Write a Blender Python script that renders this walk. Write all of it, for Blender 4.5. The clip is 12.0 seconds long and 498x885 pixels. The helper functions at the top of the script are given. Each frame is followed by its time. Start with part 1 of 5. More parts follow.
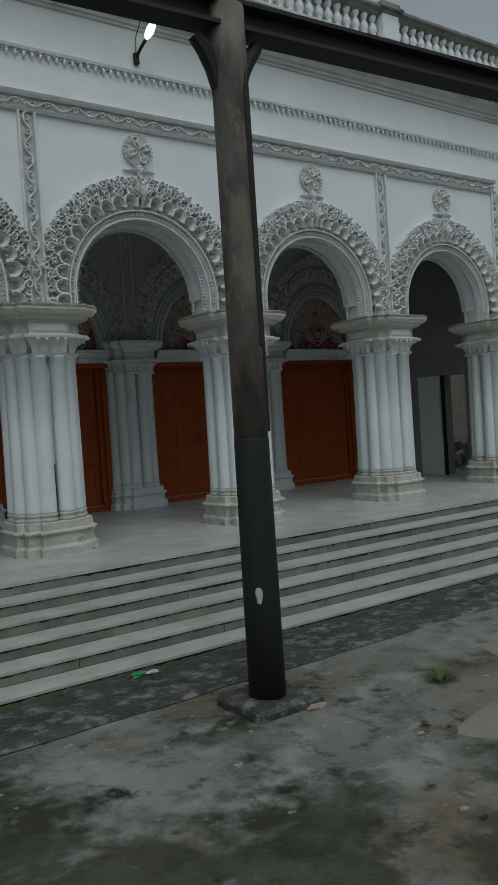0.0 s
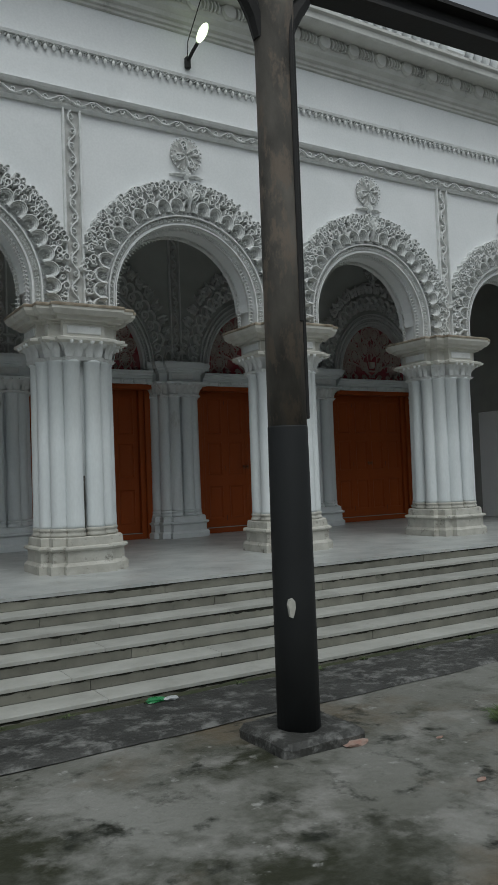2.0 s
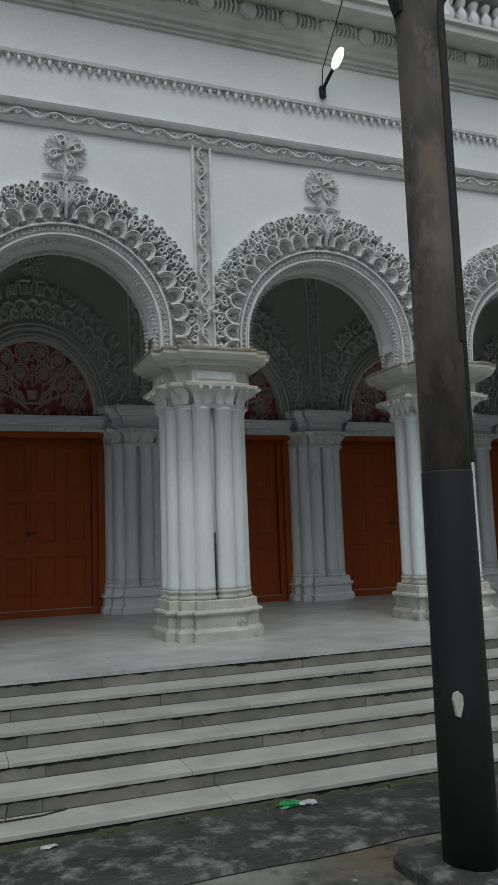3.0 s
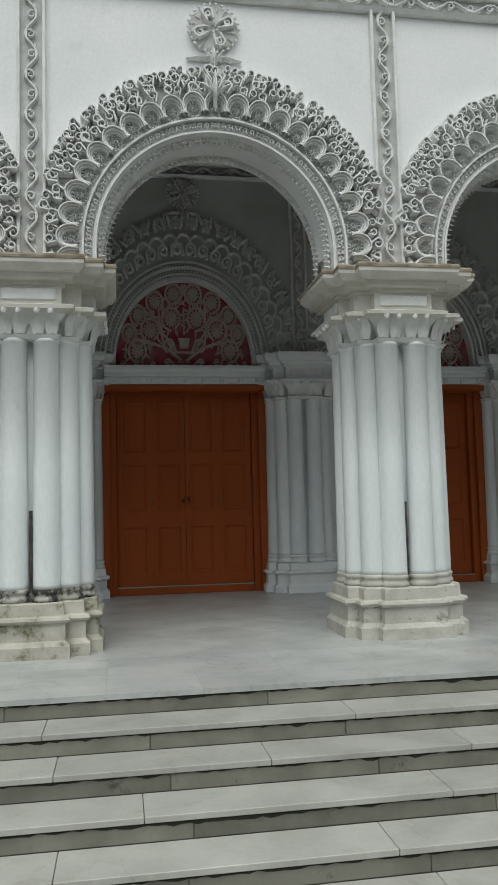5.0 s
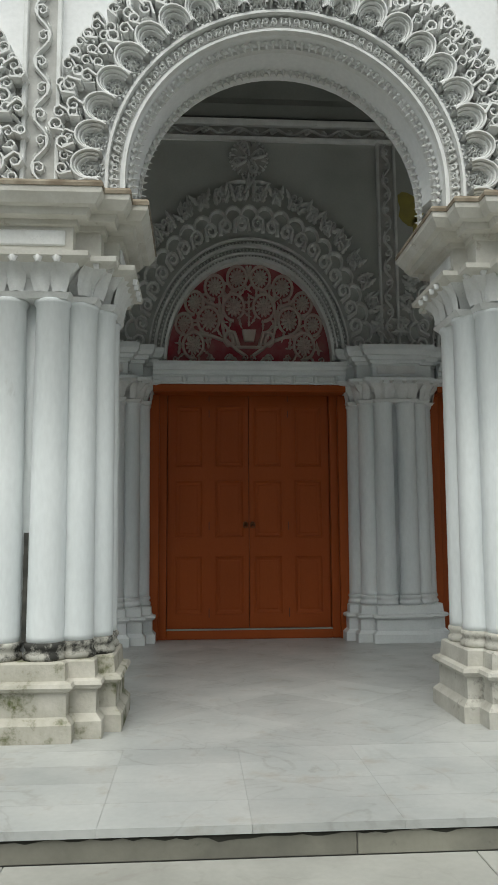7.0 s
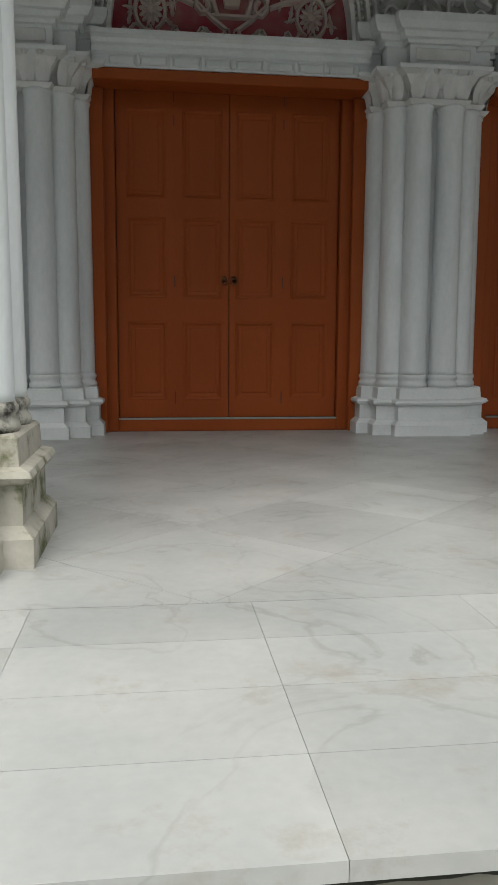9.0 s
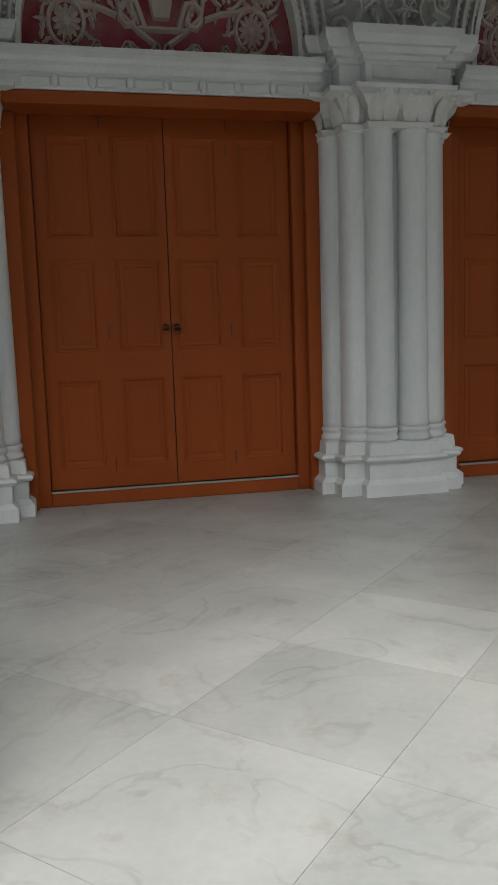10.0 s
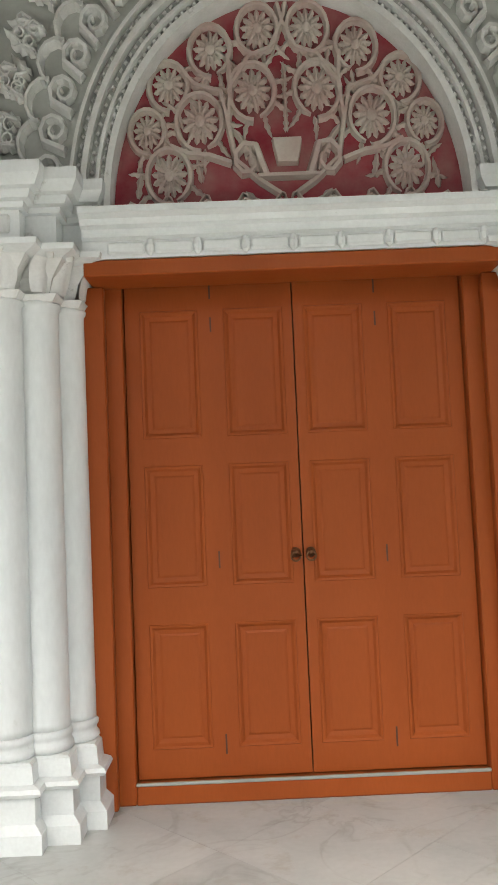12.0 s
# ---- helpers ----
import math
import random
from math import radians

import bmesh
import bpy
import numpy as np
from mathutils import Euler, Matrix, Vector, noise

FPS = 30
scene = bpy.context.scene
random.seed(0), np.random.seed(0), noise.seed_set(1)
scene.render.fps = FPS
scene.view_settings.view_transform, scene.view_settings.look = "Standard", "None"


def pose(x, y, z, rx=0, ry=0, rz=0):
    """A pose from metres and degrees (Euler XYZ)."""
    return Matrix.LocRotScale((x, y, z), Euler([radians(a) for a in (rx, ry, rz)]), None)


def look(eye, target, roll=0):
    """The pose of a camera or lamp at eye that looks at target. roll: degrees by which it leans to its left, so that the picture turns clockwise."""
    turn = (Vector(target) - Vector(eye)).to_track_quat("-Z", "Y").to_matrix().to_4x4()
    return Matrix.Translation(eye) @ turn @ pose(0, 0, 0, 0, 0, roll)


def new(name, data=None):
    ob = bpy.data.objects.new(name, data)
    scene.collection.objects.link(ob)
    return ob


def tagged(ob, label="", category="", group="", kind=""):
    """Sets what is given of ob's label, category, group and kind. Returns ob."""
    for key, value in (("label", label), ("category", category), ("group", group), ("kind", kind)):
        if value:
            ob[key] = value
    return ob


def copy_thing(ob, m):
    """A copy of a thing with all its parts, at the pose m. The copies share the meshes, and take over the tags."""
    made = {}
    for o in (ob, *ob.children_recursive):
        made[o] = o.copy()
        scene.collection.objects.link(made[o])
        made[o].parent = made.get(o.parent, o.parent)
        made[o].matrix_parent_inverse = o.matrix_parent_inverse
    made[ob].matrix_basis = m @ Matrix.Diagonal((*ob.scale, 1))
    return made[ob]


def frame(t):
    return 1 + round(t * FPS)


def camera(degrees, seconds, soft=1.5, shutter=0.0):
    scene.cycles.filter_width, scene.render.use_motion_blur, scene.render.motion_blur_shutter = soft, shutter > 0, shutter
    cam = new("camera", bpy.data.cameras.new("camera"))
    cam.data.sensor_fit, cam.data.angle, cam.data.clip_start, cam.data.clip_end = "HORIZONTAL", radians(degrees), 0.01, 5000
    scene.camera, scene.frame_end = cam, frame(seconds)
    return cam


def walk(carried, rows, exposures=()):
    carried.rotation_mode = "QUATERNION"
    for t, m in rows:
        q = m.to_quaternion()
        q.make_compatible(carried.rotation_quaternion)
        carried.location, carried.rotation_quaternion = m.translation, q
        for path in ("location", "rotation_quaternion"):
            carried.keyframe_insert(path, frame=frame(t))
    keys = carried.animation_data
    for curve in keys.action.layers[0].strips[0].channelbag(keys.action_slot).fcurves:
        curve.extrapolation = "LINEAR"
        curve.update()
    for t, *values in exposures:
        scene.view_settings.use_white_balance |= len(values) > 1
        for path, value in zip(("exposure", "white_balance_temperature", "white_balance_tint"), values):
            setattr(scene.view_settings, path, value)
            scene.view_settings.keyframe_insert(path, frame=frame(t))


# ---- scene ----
cam = camera(35.2, 12.0)
PATH = [
    (0, (-2.92, -9.259, 1.405), (-1.766, -7.626, 1.342), -3.7),
    (0.5, (-2.888, -9.285, 1.375), (-1.838, -7.586, 1.269), -1.0),
    (1, (-2.843, -9.262, 1.298), (-1.692, -7.633, 1.146), -1.0),
    (1.5, (-2.7, -9.076, 1.105), (-1.501, -7.479, 0.999), -2.3),
    (2, (-2.436, -8.753, 0.97), (-1.395, -7.047, 1.051), -2.1),
    (2.5, (-2.194, -8.403, 0.985), (-1.31, -6.62, 1.19), -1.5),
    (3, (-2.008, -8.023, 0.972), (-1.297, -6.169, 1.209), -2.0),
    (3.5, (-1.861, -7.583, 0.991), (-1.364, -5.655, 1.183), -2.7),
    (5.3, (-1.715, -6.215, 1.023), (-1.4, -4.246, 1.183), -1.2),
    (5.5, (-1.69, -6.035, 1.026), (-1.369, -4.07, 1.21), -0.7),
    (6, (-1.62, -5.664, 1.03), (-1.356, -3.698, 1.283), -0.2),
    (6.5, (-1.486, -5.242, 1.032), (-1.353, -3.262, 1.275), -0.3),
    (8.5, (-1.544, -3.47, 0.716), (-1.381, -1.477, 0.755), -1.1),
    (9, (-1.539, -2.867, 0.644), (-1.298, -0.898, 0.394), 0.3),
    (9.5, (-1.581, -2.469, 0.757), (-1.327, -0.508, 0.453), 0.6),
    (10, (-1.611, -2.127, 0.982), (-1.185, -0.188, 0.735), -1.9),
    (10.5, (-1.485, -1.849, 1.084), (-0.885, 0.05, 0.902), -3.2),
    (11, (-1.315, -1.494, 1.3), (-0.777, 0.429, 1.2), -3.9),
    (11.5, (-1.209, -1.154, 1.381), (-0.926, 0.824, 1.307), -4.0),
    (12, (-1.243, -0.759, 1.379), (-1.227, 1.236, 1.517), -2.4),
]
walk(cam, [(t, look(eye, target, roll)) for t, eye, target, roll in PATH],
     [(0, -0.5, 6050, 1), (0.5, -0.2, 6150, 3), (1, 0.0, 6180, 4), (1.5, -0.1, 6200, 4), (2.5, -0.2, 6250, 5), (3.5, -0.1, 6250, 5), (5.5, 0.55, 6600, 4), (6.5, 0.65, 6650, 4),
      (8.5, 0.9, 6700, 7), (9.5, 0.95, 6750, 8), (10.5, 1.35, 6800, 8), (11, 2.3, 6900, 9), (11.5, 2.6, 7000, 9), (12, 2.75, 7100, 9)])

# ---------------------------------------------------------------- world and light
world = bpy.data.worlds.new("overcast_sky")
scene.world = world
world.use_nodes = True
wn, wl = world.node_tree.nodes, world.node_tree.links
sky = wn.new("ShaderNodeTexSky")
sky.sky_type = "NISHITA"
sky.sun_disc = False
sky.sun_elevation, sky.sun_rotation = radians(60), radians(193)
grey = wn.new("ShaderNodeHueSaturation")
grey.inputs["Saturation"].default_value = 0.22
wl.new(sky.outputs[0], grey.inputs["Color"])
wl.new(grey.outputs[0], wn["Background"].inputs["Color"])
wn["Background"].inputs["Strength"].default_value = 0.115
sun_data = bpy.data.lights.new("sun", "SUN")
sun_data.energy, sun_data.angle, sun_data.color = 1.5, radians(50), (1.0, 0.98, 0.95)
sun = new("sun", sun_data)
sun.matrix_world = look((0, 0, 30), (4, 17, 0))


# ---------------------------------------------------------------- materials
def material(name, base, second, rough=0.7, scale=6.0, amount=0.5, grain=60.0, bump=0.15, metal=0.0,
             stain=None, stain_scale=1.6, stain_at=0.58, stain_soft=0.12, vary=0.0, coat=0.0, stretch=(1, 1, 1), veins=None, grit=1.0):
    """Two colours mixed by noise, fine grain, an optional stain with its own shape, relief from the same noises."""
    m = bpy.data.materials.new(name)
    m.use_nodes = True
    n, l = m.node_tree.nodes, m.node_tree.links
    b = n["Principled BSDF"]
    co = n.new("ShaderNodeTexCoord")
    mp = n.new("ShaderNodeMapping")
    mp.inputs["Scale"].default_value = stretch
    geo = n.new("ShaderNodeNewGeometry")
    l.new(geo.outputs["Position"], mp.inputs[0])
    big = n.new("ShaderNodeTexNoise")
    big.inputs["Scale"].default_value, big.inputs["Detail"].default_value = scale, 6
    fine = n.new("ShaderNodeTexNoise")
    fine.inputs["Scale"].default_value, fine.inputs["Detail"].default_value = grain, 4
    for t in (big, fine):
        l.new(mp.outputs[0], t.inputs["Vector"])
    ramp = n.new("ShaderNodeMapRange")
    ramp.inputs[1].default_value, ramp.inputs[2].default_value = 0.35, 0.7
    l.new(big.outputs[0], ramp.inputs[0])
    mul = n.new("ShaderNodeMath")
    mul.operation = "MULTIPLY"
    mul.inputs[1].default_value = amount
    l.new(ramp.outputs[0], mul.inputs[0])
    mix = n.new("ShaderNodeMix")
    mix.data_type = "RGBA"
    mix.inputs[6].default_value, mix.inputs[7].default_value = (*base, 1), (*second, 1)
    l.new(mul.outputs[0], mix.inputs[0])
    out = mix.outputs[2]
    if stain:
        st = n.new("ShaderNodeTexNoise")
        st.inputs["Scale"].default_value, st.inputs["Detail"].default_value, st.inputs["Roughness"].default_value = stain_scale, 9, 0.68
        l.new(mp.outputs[0], st.inputs["Vector"])
        sr = n.new("ShaderNodeMapRange")
        sr.inputs[1].default_value, sr.inputs[2].default_value = stain_at, stain_at + stain_soft
        l.new(st.outputs[0], sr.inputs[0])
        m2 = n.new("ShaderNodeMix")
        m2.data_type = "RGBA"
        m2.inputs[7].default_value = (*stain, 1)
        l.new(sr.outputs[0], m2.inputs[0])
        l.new(out, m2.inputs[6])
        out = m2.outputs[2]
    if veins:
        vt = n.new("ShaderNodeTexNoise")
        vt.inputs["Scale"].default_value, vt.inputs["Detail"].default_value, vt.inputs["Distortion"].default_value = 1.7, 8, 1.2
        l.new(mp.outputs[0], vt.inputs["Vector"])
        va = n.new("ShaderNodeMath")
        va.operation = "SUBTRACT"
        va.inputs[1].default_value = 0.5
        l.new(vt.outputs[0], va.inputs[0])
        vb = n.new("ShaderNodeMath")
        vb.operation = "ABSOLUTE"
        l.new(va.outputs[0], vb.inputs[0])
        vr0 = n.new("ShaderNodeMapRange")
        vr0.inputs[1].default_value, vr0.inputs[2].default_value, vr0.inputs[3].default_value, vr0.inputs[4].default_value = 0.0, 0.022, 0.55, 0.0
        l.new(vb.outputs[0], vr0.inputs[0])
        vk = n.new("ShaderNodeMath")
        vk.operation = "MULTIPLY"
        l.new(vr0.outputs[0], vk.inputs[0])
        l.new(ramp.outputs[0], vk.inputs[1])
        m3 = n.new("ShaderNodeMix")
        m3.data_type = "RGBA"
        m3.inputs[7].default_value = (*veins, 1)
        l.new(vk.outputs[0], m3.inputs[0])
        l.new(out, m3.inputs[6])
        out = m3.outputs[2]
    if vary:
        info = n.new("ShaderNodeObjectInfo")
        hv = n.new("ShaderNodeHueSaturation")
        vr = n.new("ShaderNodeMapRange")
        vr.inputs[3].default_value, vr.inputs[4].default_value = 1 - vary, 1 + vary * 0.6
        l.new(info.outputs["Random"], vr.inputs[0])
        l.new(vr.outputs[0], hv.inputs["Value"])
        l.new(out, hv.inputs["Color"])
        out = hv.outputs[0]
    # fine grain shifts the tone a little
    gr = n.new("ShaderNodeMapRange")
    gr.inputs[1].default_value, gr.inputs[2].default_value = 0.3, 0.7
    gr.inputs[3].default_value, gr.inputs[4].default_value = 0.96, 1.03
    l.new(fine.outputs[0], gr.inputs[0])
    gm = n.new("ShaderNodeHueSaturation")
    l.new(gr.outputs[0], gm.inputs["Value"])
    l.new(out, gm.inputs["Color"])
    l.new(gm.outputs[0], b.inputs["Base Color"])
    rr = n.new("ShaderNodeMapRange")
    rr.inputs[3].default_value, rr.inputs[4].default_value = max(rough - 0.12, 0.05), min(rough + 0.12, 1)
    l.new(big.outputs[0], rr.inputs[0])
    l.new(rr.outputs[0], b.inputs["Roughness"])
    b.inputs["Metallic"].default_value = metal
    b.inputs["Coat Weight"].default_value = coat
    bp = n.new("ShaderNodeBump")
    bp.inputs["Strength"].default_value, bp.inputs["Distance"].default_value = bump, 0.006
    ad = n.new("ShaderNodeMath")
    ad.operation = "ADD"
    l.new(fine.outputs[0], ad.inputs[0])
    l.new(big.outputs[0], ad.inputs[1])
    l.new(ad.outputs[0], bp.inputs["Height"])
    l.new(bp.outputs[0], b.inputs["Normal"])
    return m


LIMEWASH = material("limewash", (0.78, 0.79, 0.79), (0.70, 0.72, 0.72), 0.85, 1.5, 0.7, 40, 0.06,
                    stain=(0.60, 0.61, 0.60), stain_scale=1.1, stain_at=0.62, stain_soft=0.2)
# Dark mottles in the colour stand in for shaded gaps of the carving.
CARVED = material("carved_stucco", (0.74, 0.75, 0.74), (0.56, 0.57, 0.55), 0.85, 9, 0.6, 80, 0.2,
                  stain=(0.27, 0.27, 0.25), stain_scale=13, stain_at=0.63, stain_soft=0.16)
SHAFT = material("painted_shaft", (0.76, 0.79, 0.79), (0.64, 0.68, 0.69), 0.55, 2.2, 0.8, 50, 0.02,
                 stain=(0.52, 0.53, 0.50), stain_scale=2.6, stain_at=0.66, stain_soft=0.1, stretch=(1, 1, 0.35))
PLINTH = material("weathered_plinth", (0.52, 0.51, 0.46), (0.36, 0.345, 0.30), 0.8, 7, 0.8, 60, 0.3,
                  stain=(0.11, 0.10, 0.08), stain_scale=8, stain_at=0.56, stain_soft=0.14)
MOSSY = material("mossy_plinth", (0.52, 0.50, 0.44), (0.27, 0.26, 0.20), 0.85, 6, 0.9, 50, 0.35,
                 stain=(0.085, 0.10, 0.03), stain_scale=6, stain_at=0.54, stain_soft=0.12)
# Carving grounds coloured dark to deepen the shade between leaves and beads.
HOLLOWSHADE = material("shade_dark_stucco_ground", (0.56, 0.56, 0.54), (0.38, 0.38, 0.36), 0.9, 9, 0.8, 80, 0.2)
MOULDY = material("mouldy_base", (0.46, 0.45, 0.40), (0.30, 0.29, 0.25), 0.85, 8, 0.8, 60, 0.3,
                  stain=(0.035, 0.035, 0.03), stain_scale=7, stain_at=0.47, stain_soft=0.1)
SOOT = material("black_mould", (0.05, 0.05, 0.045), (0.16, 0.15, 0.13), 0.9, 14, 0.6, 60, 0.4)
CLEANPLINTH = material("sheltered_plinth", (0.72, 0.75, 0.75), (0.60, 0.63, 0.63), 0.6, 5, 0.6, 60, 0.04,
                       stain=(0.38, 0.38, 0.36), stain_scale=6, stain_at=0.66, stain_soft=0.12)
ABACUS = material("abacus_weathered", (0.64, 0.63, 0.58), (0.50, 0.48, 0.42), 0.8, 6, 0.7, 60, 0.25,
                  stain=(0.24, 0.19, 0.13), stain_scale=5, stain_at=0.62, stain_soft=0.12)
RUSTLINE = material("brown_edge", (0.16, 0.125, 0.085), (0.42, 0.38, 0.30), 0.9, 9, 0.8, 60, 0.3)
DOORPAINT = material("red_brown_paint", (0.33, 0.074, 0.017), (0.27, 0.057, 0.013), 0.45, 2.5, 0.7, 90, 0.05, stretch=(1, 1, 0.25))
DOORPAINT.node_tree.nodes["Principled BSDF"].inputs["Specular IOR Level"].default_value = 0.16
DOORDARK = material("door_groove", (0.10, 0.028, 0.014), (0.07, 0.02, 0.012), 0.6, 6, 0.6, 60, 0.1)
REDGROUND = material("crimson_ground", (0.30, 0.03, 0.05), (0.34, 0.17, 0.16), 0.85, 6, 0.85, 70, 0.2)
PINKCARVE = material("dusty_relief", (0.54, 0.49, 0.44), (0.46, 0.30, 0.28), 0.85, 6, 0.8, 80, 0.25)
MARBLE = material("marble_floor", (0.48, 0.49, 0.475), (0.35, 0.37, 0.365), 0.36, 2.4, 0.8, 35, 0.03,
                  stain=(0.36, 0.34, 0.30), stain_scale=4.5, stain_at=0.56, stain_soft=0.16, vary=0.10, veins=(0.24, 0.23, 0.21))
TREAD = material("marble_tread", (0.45, 0.45, 0.415), (0.33, 0.33, 0.30), 0.5, 3, 0.8, 40, 0.06,
                 stain=(0.27, 0.25, 0.21), stain_scale=5, stain_at=0.63, stain_soft=0.14, vary=0.10, veins=(0.30, 0.29, 0.26))
# Riser marble set darker than the treads, step shade put into its colour.
RISER = material("shade_dark_marble_riser", (0.23, 0.225, 0.185), (0.12, 0.118, 0.098), 0.7, 4, 0.8, 50, 0.12,
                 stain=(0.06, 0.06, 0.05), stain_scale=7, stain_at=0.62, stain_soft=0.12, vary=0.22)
JOINT = material("joint_dirt", (0.22, 0.215, 0.20), (0.14, 0.135, 0.12), 0.95, 9, 0.6, 60, 0.3)
IRONBLACK = material("black_paint", (0.007, 0.008, 0.009), (0.016, 0.018, 0.018), 0.72, 6, 0.6, 70, 0.12,
                     stain=(0.10, 0.10, 0.09), stain_scale=8, stain_at=0.70, stain_soft=0.06)
IRONBARE = material("weathered_iron", (0.15, 0.135, 0.115), (0.04, 0.037, 0.032), 0.75, 5, 0.9, 60, 0.35,
                    stain=(0.17, 0.135, 0.105), stain_scale=7, stain_at=0.50, stain_soft=0.08, stretch=(1, 1, 0.45))
IRONDARK = material("dark_iron", (0.012, 0.012, 0.012), (0.025, 0.022, 0.02), 0.75, 7, 0.7, 60, 0.3)
# Plaster coloured dark so that ceiling and rear cornice look shaded.
CEILING = material("shade_dark_ceiling_plaster", (0.26, 0.27, 0.255), (0.19, 0.20, 0.185), 0.9, 1.6, 0.7, 40, 0.2)
CORNICE = material("cornice_grey", (0.60, 0.60, 0.57), (0.46, 0.46, 0.43), 0.85, 3, 0.8, 50, 0.2,
                   stain=(0.17, 0.16, 0.15), stain_scale=3, stain_at=0.62, stain_soft=0.14)
COPING = material("coping_stained", (0.25, 0.24, 0.22), (0.12, 0.115, 0.105), 0.9, 4, 0.9, 50, 0.3)
BRICK = material("old_brick", (0.36, 0.13, 0.07), (0.25, 0.10, 0.06), 0.9, 9, 0.8, 60, 0.3, vary=0.25)
MORTAR = material("old_mortar", (0.34, 0.30, 0.25), (0.22, 0.20, 0.17), 0.95, 8, 0.8, 60, 0.4)
# Rear limewash coloured darker than the front wall to stand for portico shade.
SHADEDWALL = material("shade_toned_limewash", (0.50, 0.52, 0.50), (0.38, 0.40, 0.38), 0.9, 2, 0.8, 50, 0.2)
# Grey for sill and yard wall; on the end wall it paints shade.
GREYSHADE = material("grey_and_shade_render", (0.34, 0.35, 0.33), (0.25, 0.26, 0.24), 0.9, 2, 0.8, 50, 0.25)
BRASS = material("dull_brass", (0.20, 0.09, 0.04), (0.10, 0.05, 0.025), 0.45, 20, 0.6, 80, 0.1, metal=0.7)
GRASS = material("grass_blade", (0.07, 0.11, 0.035), (0.10, 0.12, 0.05), 0.8, 20, 0.8, 80, 0.1)
ALGAESHADE = material("algae_and_nosing_shadow", (0.018, 0.019, 0.014), (0.035, 0.036, 0.025), 0.95, 20, 0.6, 80, 0.4)
DIRTMOSS = material("gutter_moss", (0.035, 0.045, 0.018), (0.06, 0.055, 0.035), 0.95, 8, 0.8, 60, 0.5)
LITTER = material("green_plastic", (0.03, 0.22, 0.07), (0.05, 0.30, 0.12), 0.3, 20, 0.6, 80, 0.1)
LITTERW = material("clear_plastic", (0.5, 0.52, 0.52), (0.4, 0.42, 0.42), 0.25, 20, 0.6, 80, 0.1)
STONECHIP = material("brick_chip", (0.30, 0.18, 0.14), (0.36, 0.32, 0.28), 0.9, 20, 0.8, 80, 0.3)
OCHRE = material("ochre_fresco", (0.42, 0.36, 0.10), (0.32, 0.28, 0.10), 0.9, 9, 0.8, 60, 0.2)


def ground_material():
    m = material("wet_concrete", (0.22, 0.22, 0.20), (0.12, 0.12, 0.10), 0.6, 0.9, 0.9, 26, 0.35,
                 stain=(0.026, 0.028, 0.014), stain_scale=1.1, stain_at=0.47, stain_soft=0.14)
    n, l = m.node_tree.nodes, m.node_tree.links
    b = n["Principled BSDF"]
    src = b.inputs["Base Color"].links[0].from_socket
    geo = n.new("ShaderNodeNewGeometry")
    # pale dried cement patches and brown bare earth, each with its own ragged outline
    for colour, sc, lo, hi, seed in (((0.26, 0.255, 0.235), 2.3, 0.53, 0.66, 3.0), ((0.13, 0.105, 0.07), 0.5, 0.54, 0.66, 11.0),
                                     ((0.32, 0.32, 0.30), 9.0, 0.60, 0.68, 7.0), ((0.012, 0.014, 0.008), 4.0, 0.56, 0.66, 17.0)):
        t = n.new("ShaderNodeTexNoise")
        t.noise_dimensions = "4D"
        t.inputs["W"].default_value, t.inputs["Scale"].default_value, t.inputs["Detail"].default_value = seed, sc, 10
        t.inputs["Roughness"].default_value = 0.65
        l.new(geo.outputs["Position"], t.inputs["Vector"])
        r = n.new("ShaderNodeMapRange")
        r.inputs[1].default_value, r.inputs[2].default_value = lo, hi
        l.new(t.outputs[0], r.inputs[0])
        k = n.new("ShaderNodeMix")
        k.data_type = "RGBA"
        k.inputs[7].default_value = (*colour, 1)
        l.new(r.outputs[0], k.inputs[0])
        l.new(src, k.inputs[6])
        src = k.outputs[2]
    # the moss bed that covers the yard away from the steps
    sep = n.new("ShaderNodeSeparateXYZ")
    l.new(geo.outputs["Position"], sep.inputs[0])
    far = n.new("ShaderNodeMapRange")
    far.inputs[1].default_value, far.inputs[2].default_value, far.inputs[3].default_value, far.inputs[4].default_value = -5.1, -6.8, -0.12, 0.14
    slant = n.new("ShaderNodeMath")
    slant.operation = "MULTIPLY_ADD"
    slant.inputs[1].default_value = 0.5
    l.new(sep.outputs["X"], slant.inputs[0])
    l.new(sep.outputs["Y"], slant.inputs[2])
    l.new(slant.outputs[0], far.inputs[0])
    bed = n.new("ShaderNodeTexNoise")
    bed.inputs["Scale"].default_value, bed.inputs["Detail"].default_value, bed.inputs["Roughness"].default_value = 1.3, 10, 0.7
    l.new(geo.outputs["Position"], bed.inputs["Vector"])
    tot = n.new("ShaderNodeMath")
    tot.operation = "ADD"
    l.new(bed.outputs[0], tot.inputs[0])
    l.new(far.outputs[0], tot.inputs[1])
    cut = n.new("ShaderNodeMapRange")
    cut.inputs[1].default_value, cut.inputs[2].default_value, cut.inputs[4].default_value = 0.53, 0.63, 0.8
    l.new(tot.outputs[0], cut.inputs[0])
    green = n.new("ShaderNodeMix")
    green.data_type = "RGBA"
    green.inputs[7].default_value = (0.022, 0.024, 0.011, 1)
    l.new(cut.outputs[0], green.inputs[0])
    l.new(src, green.inputs[6])
    l.new(green.outputs[2], b.inputs["Base Color"])
    return m


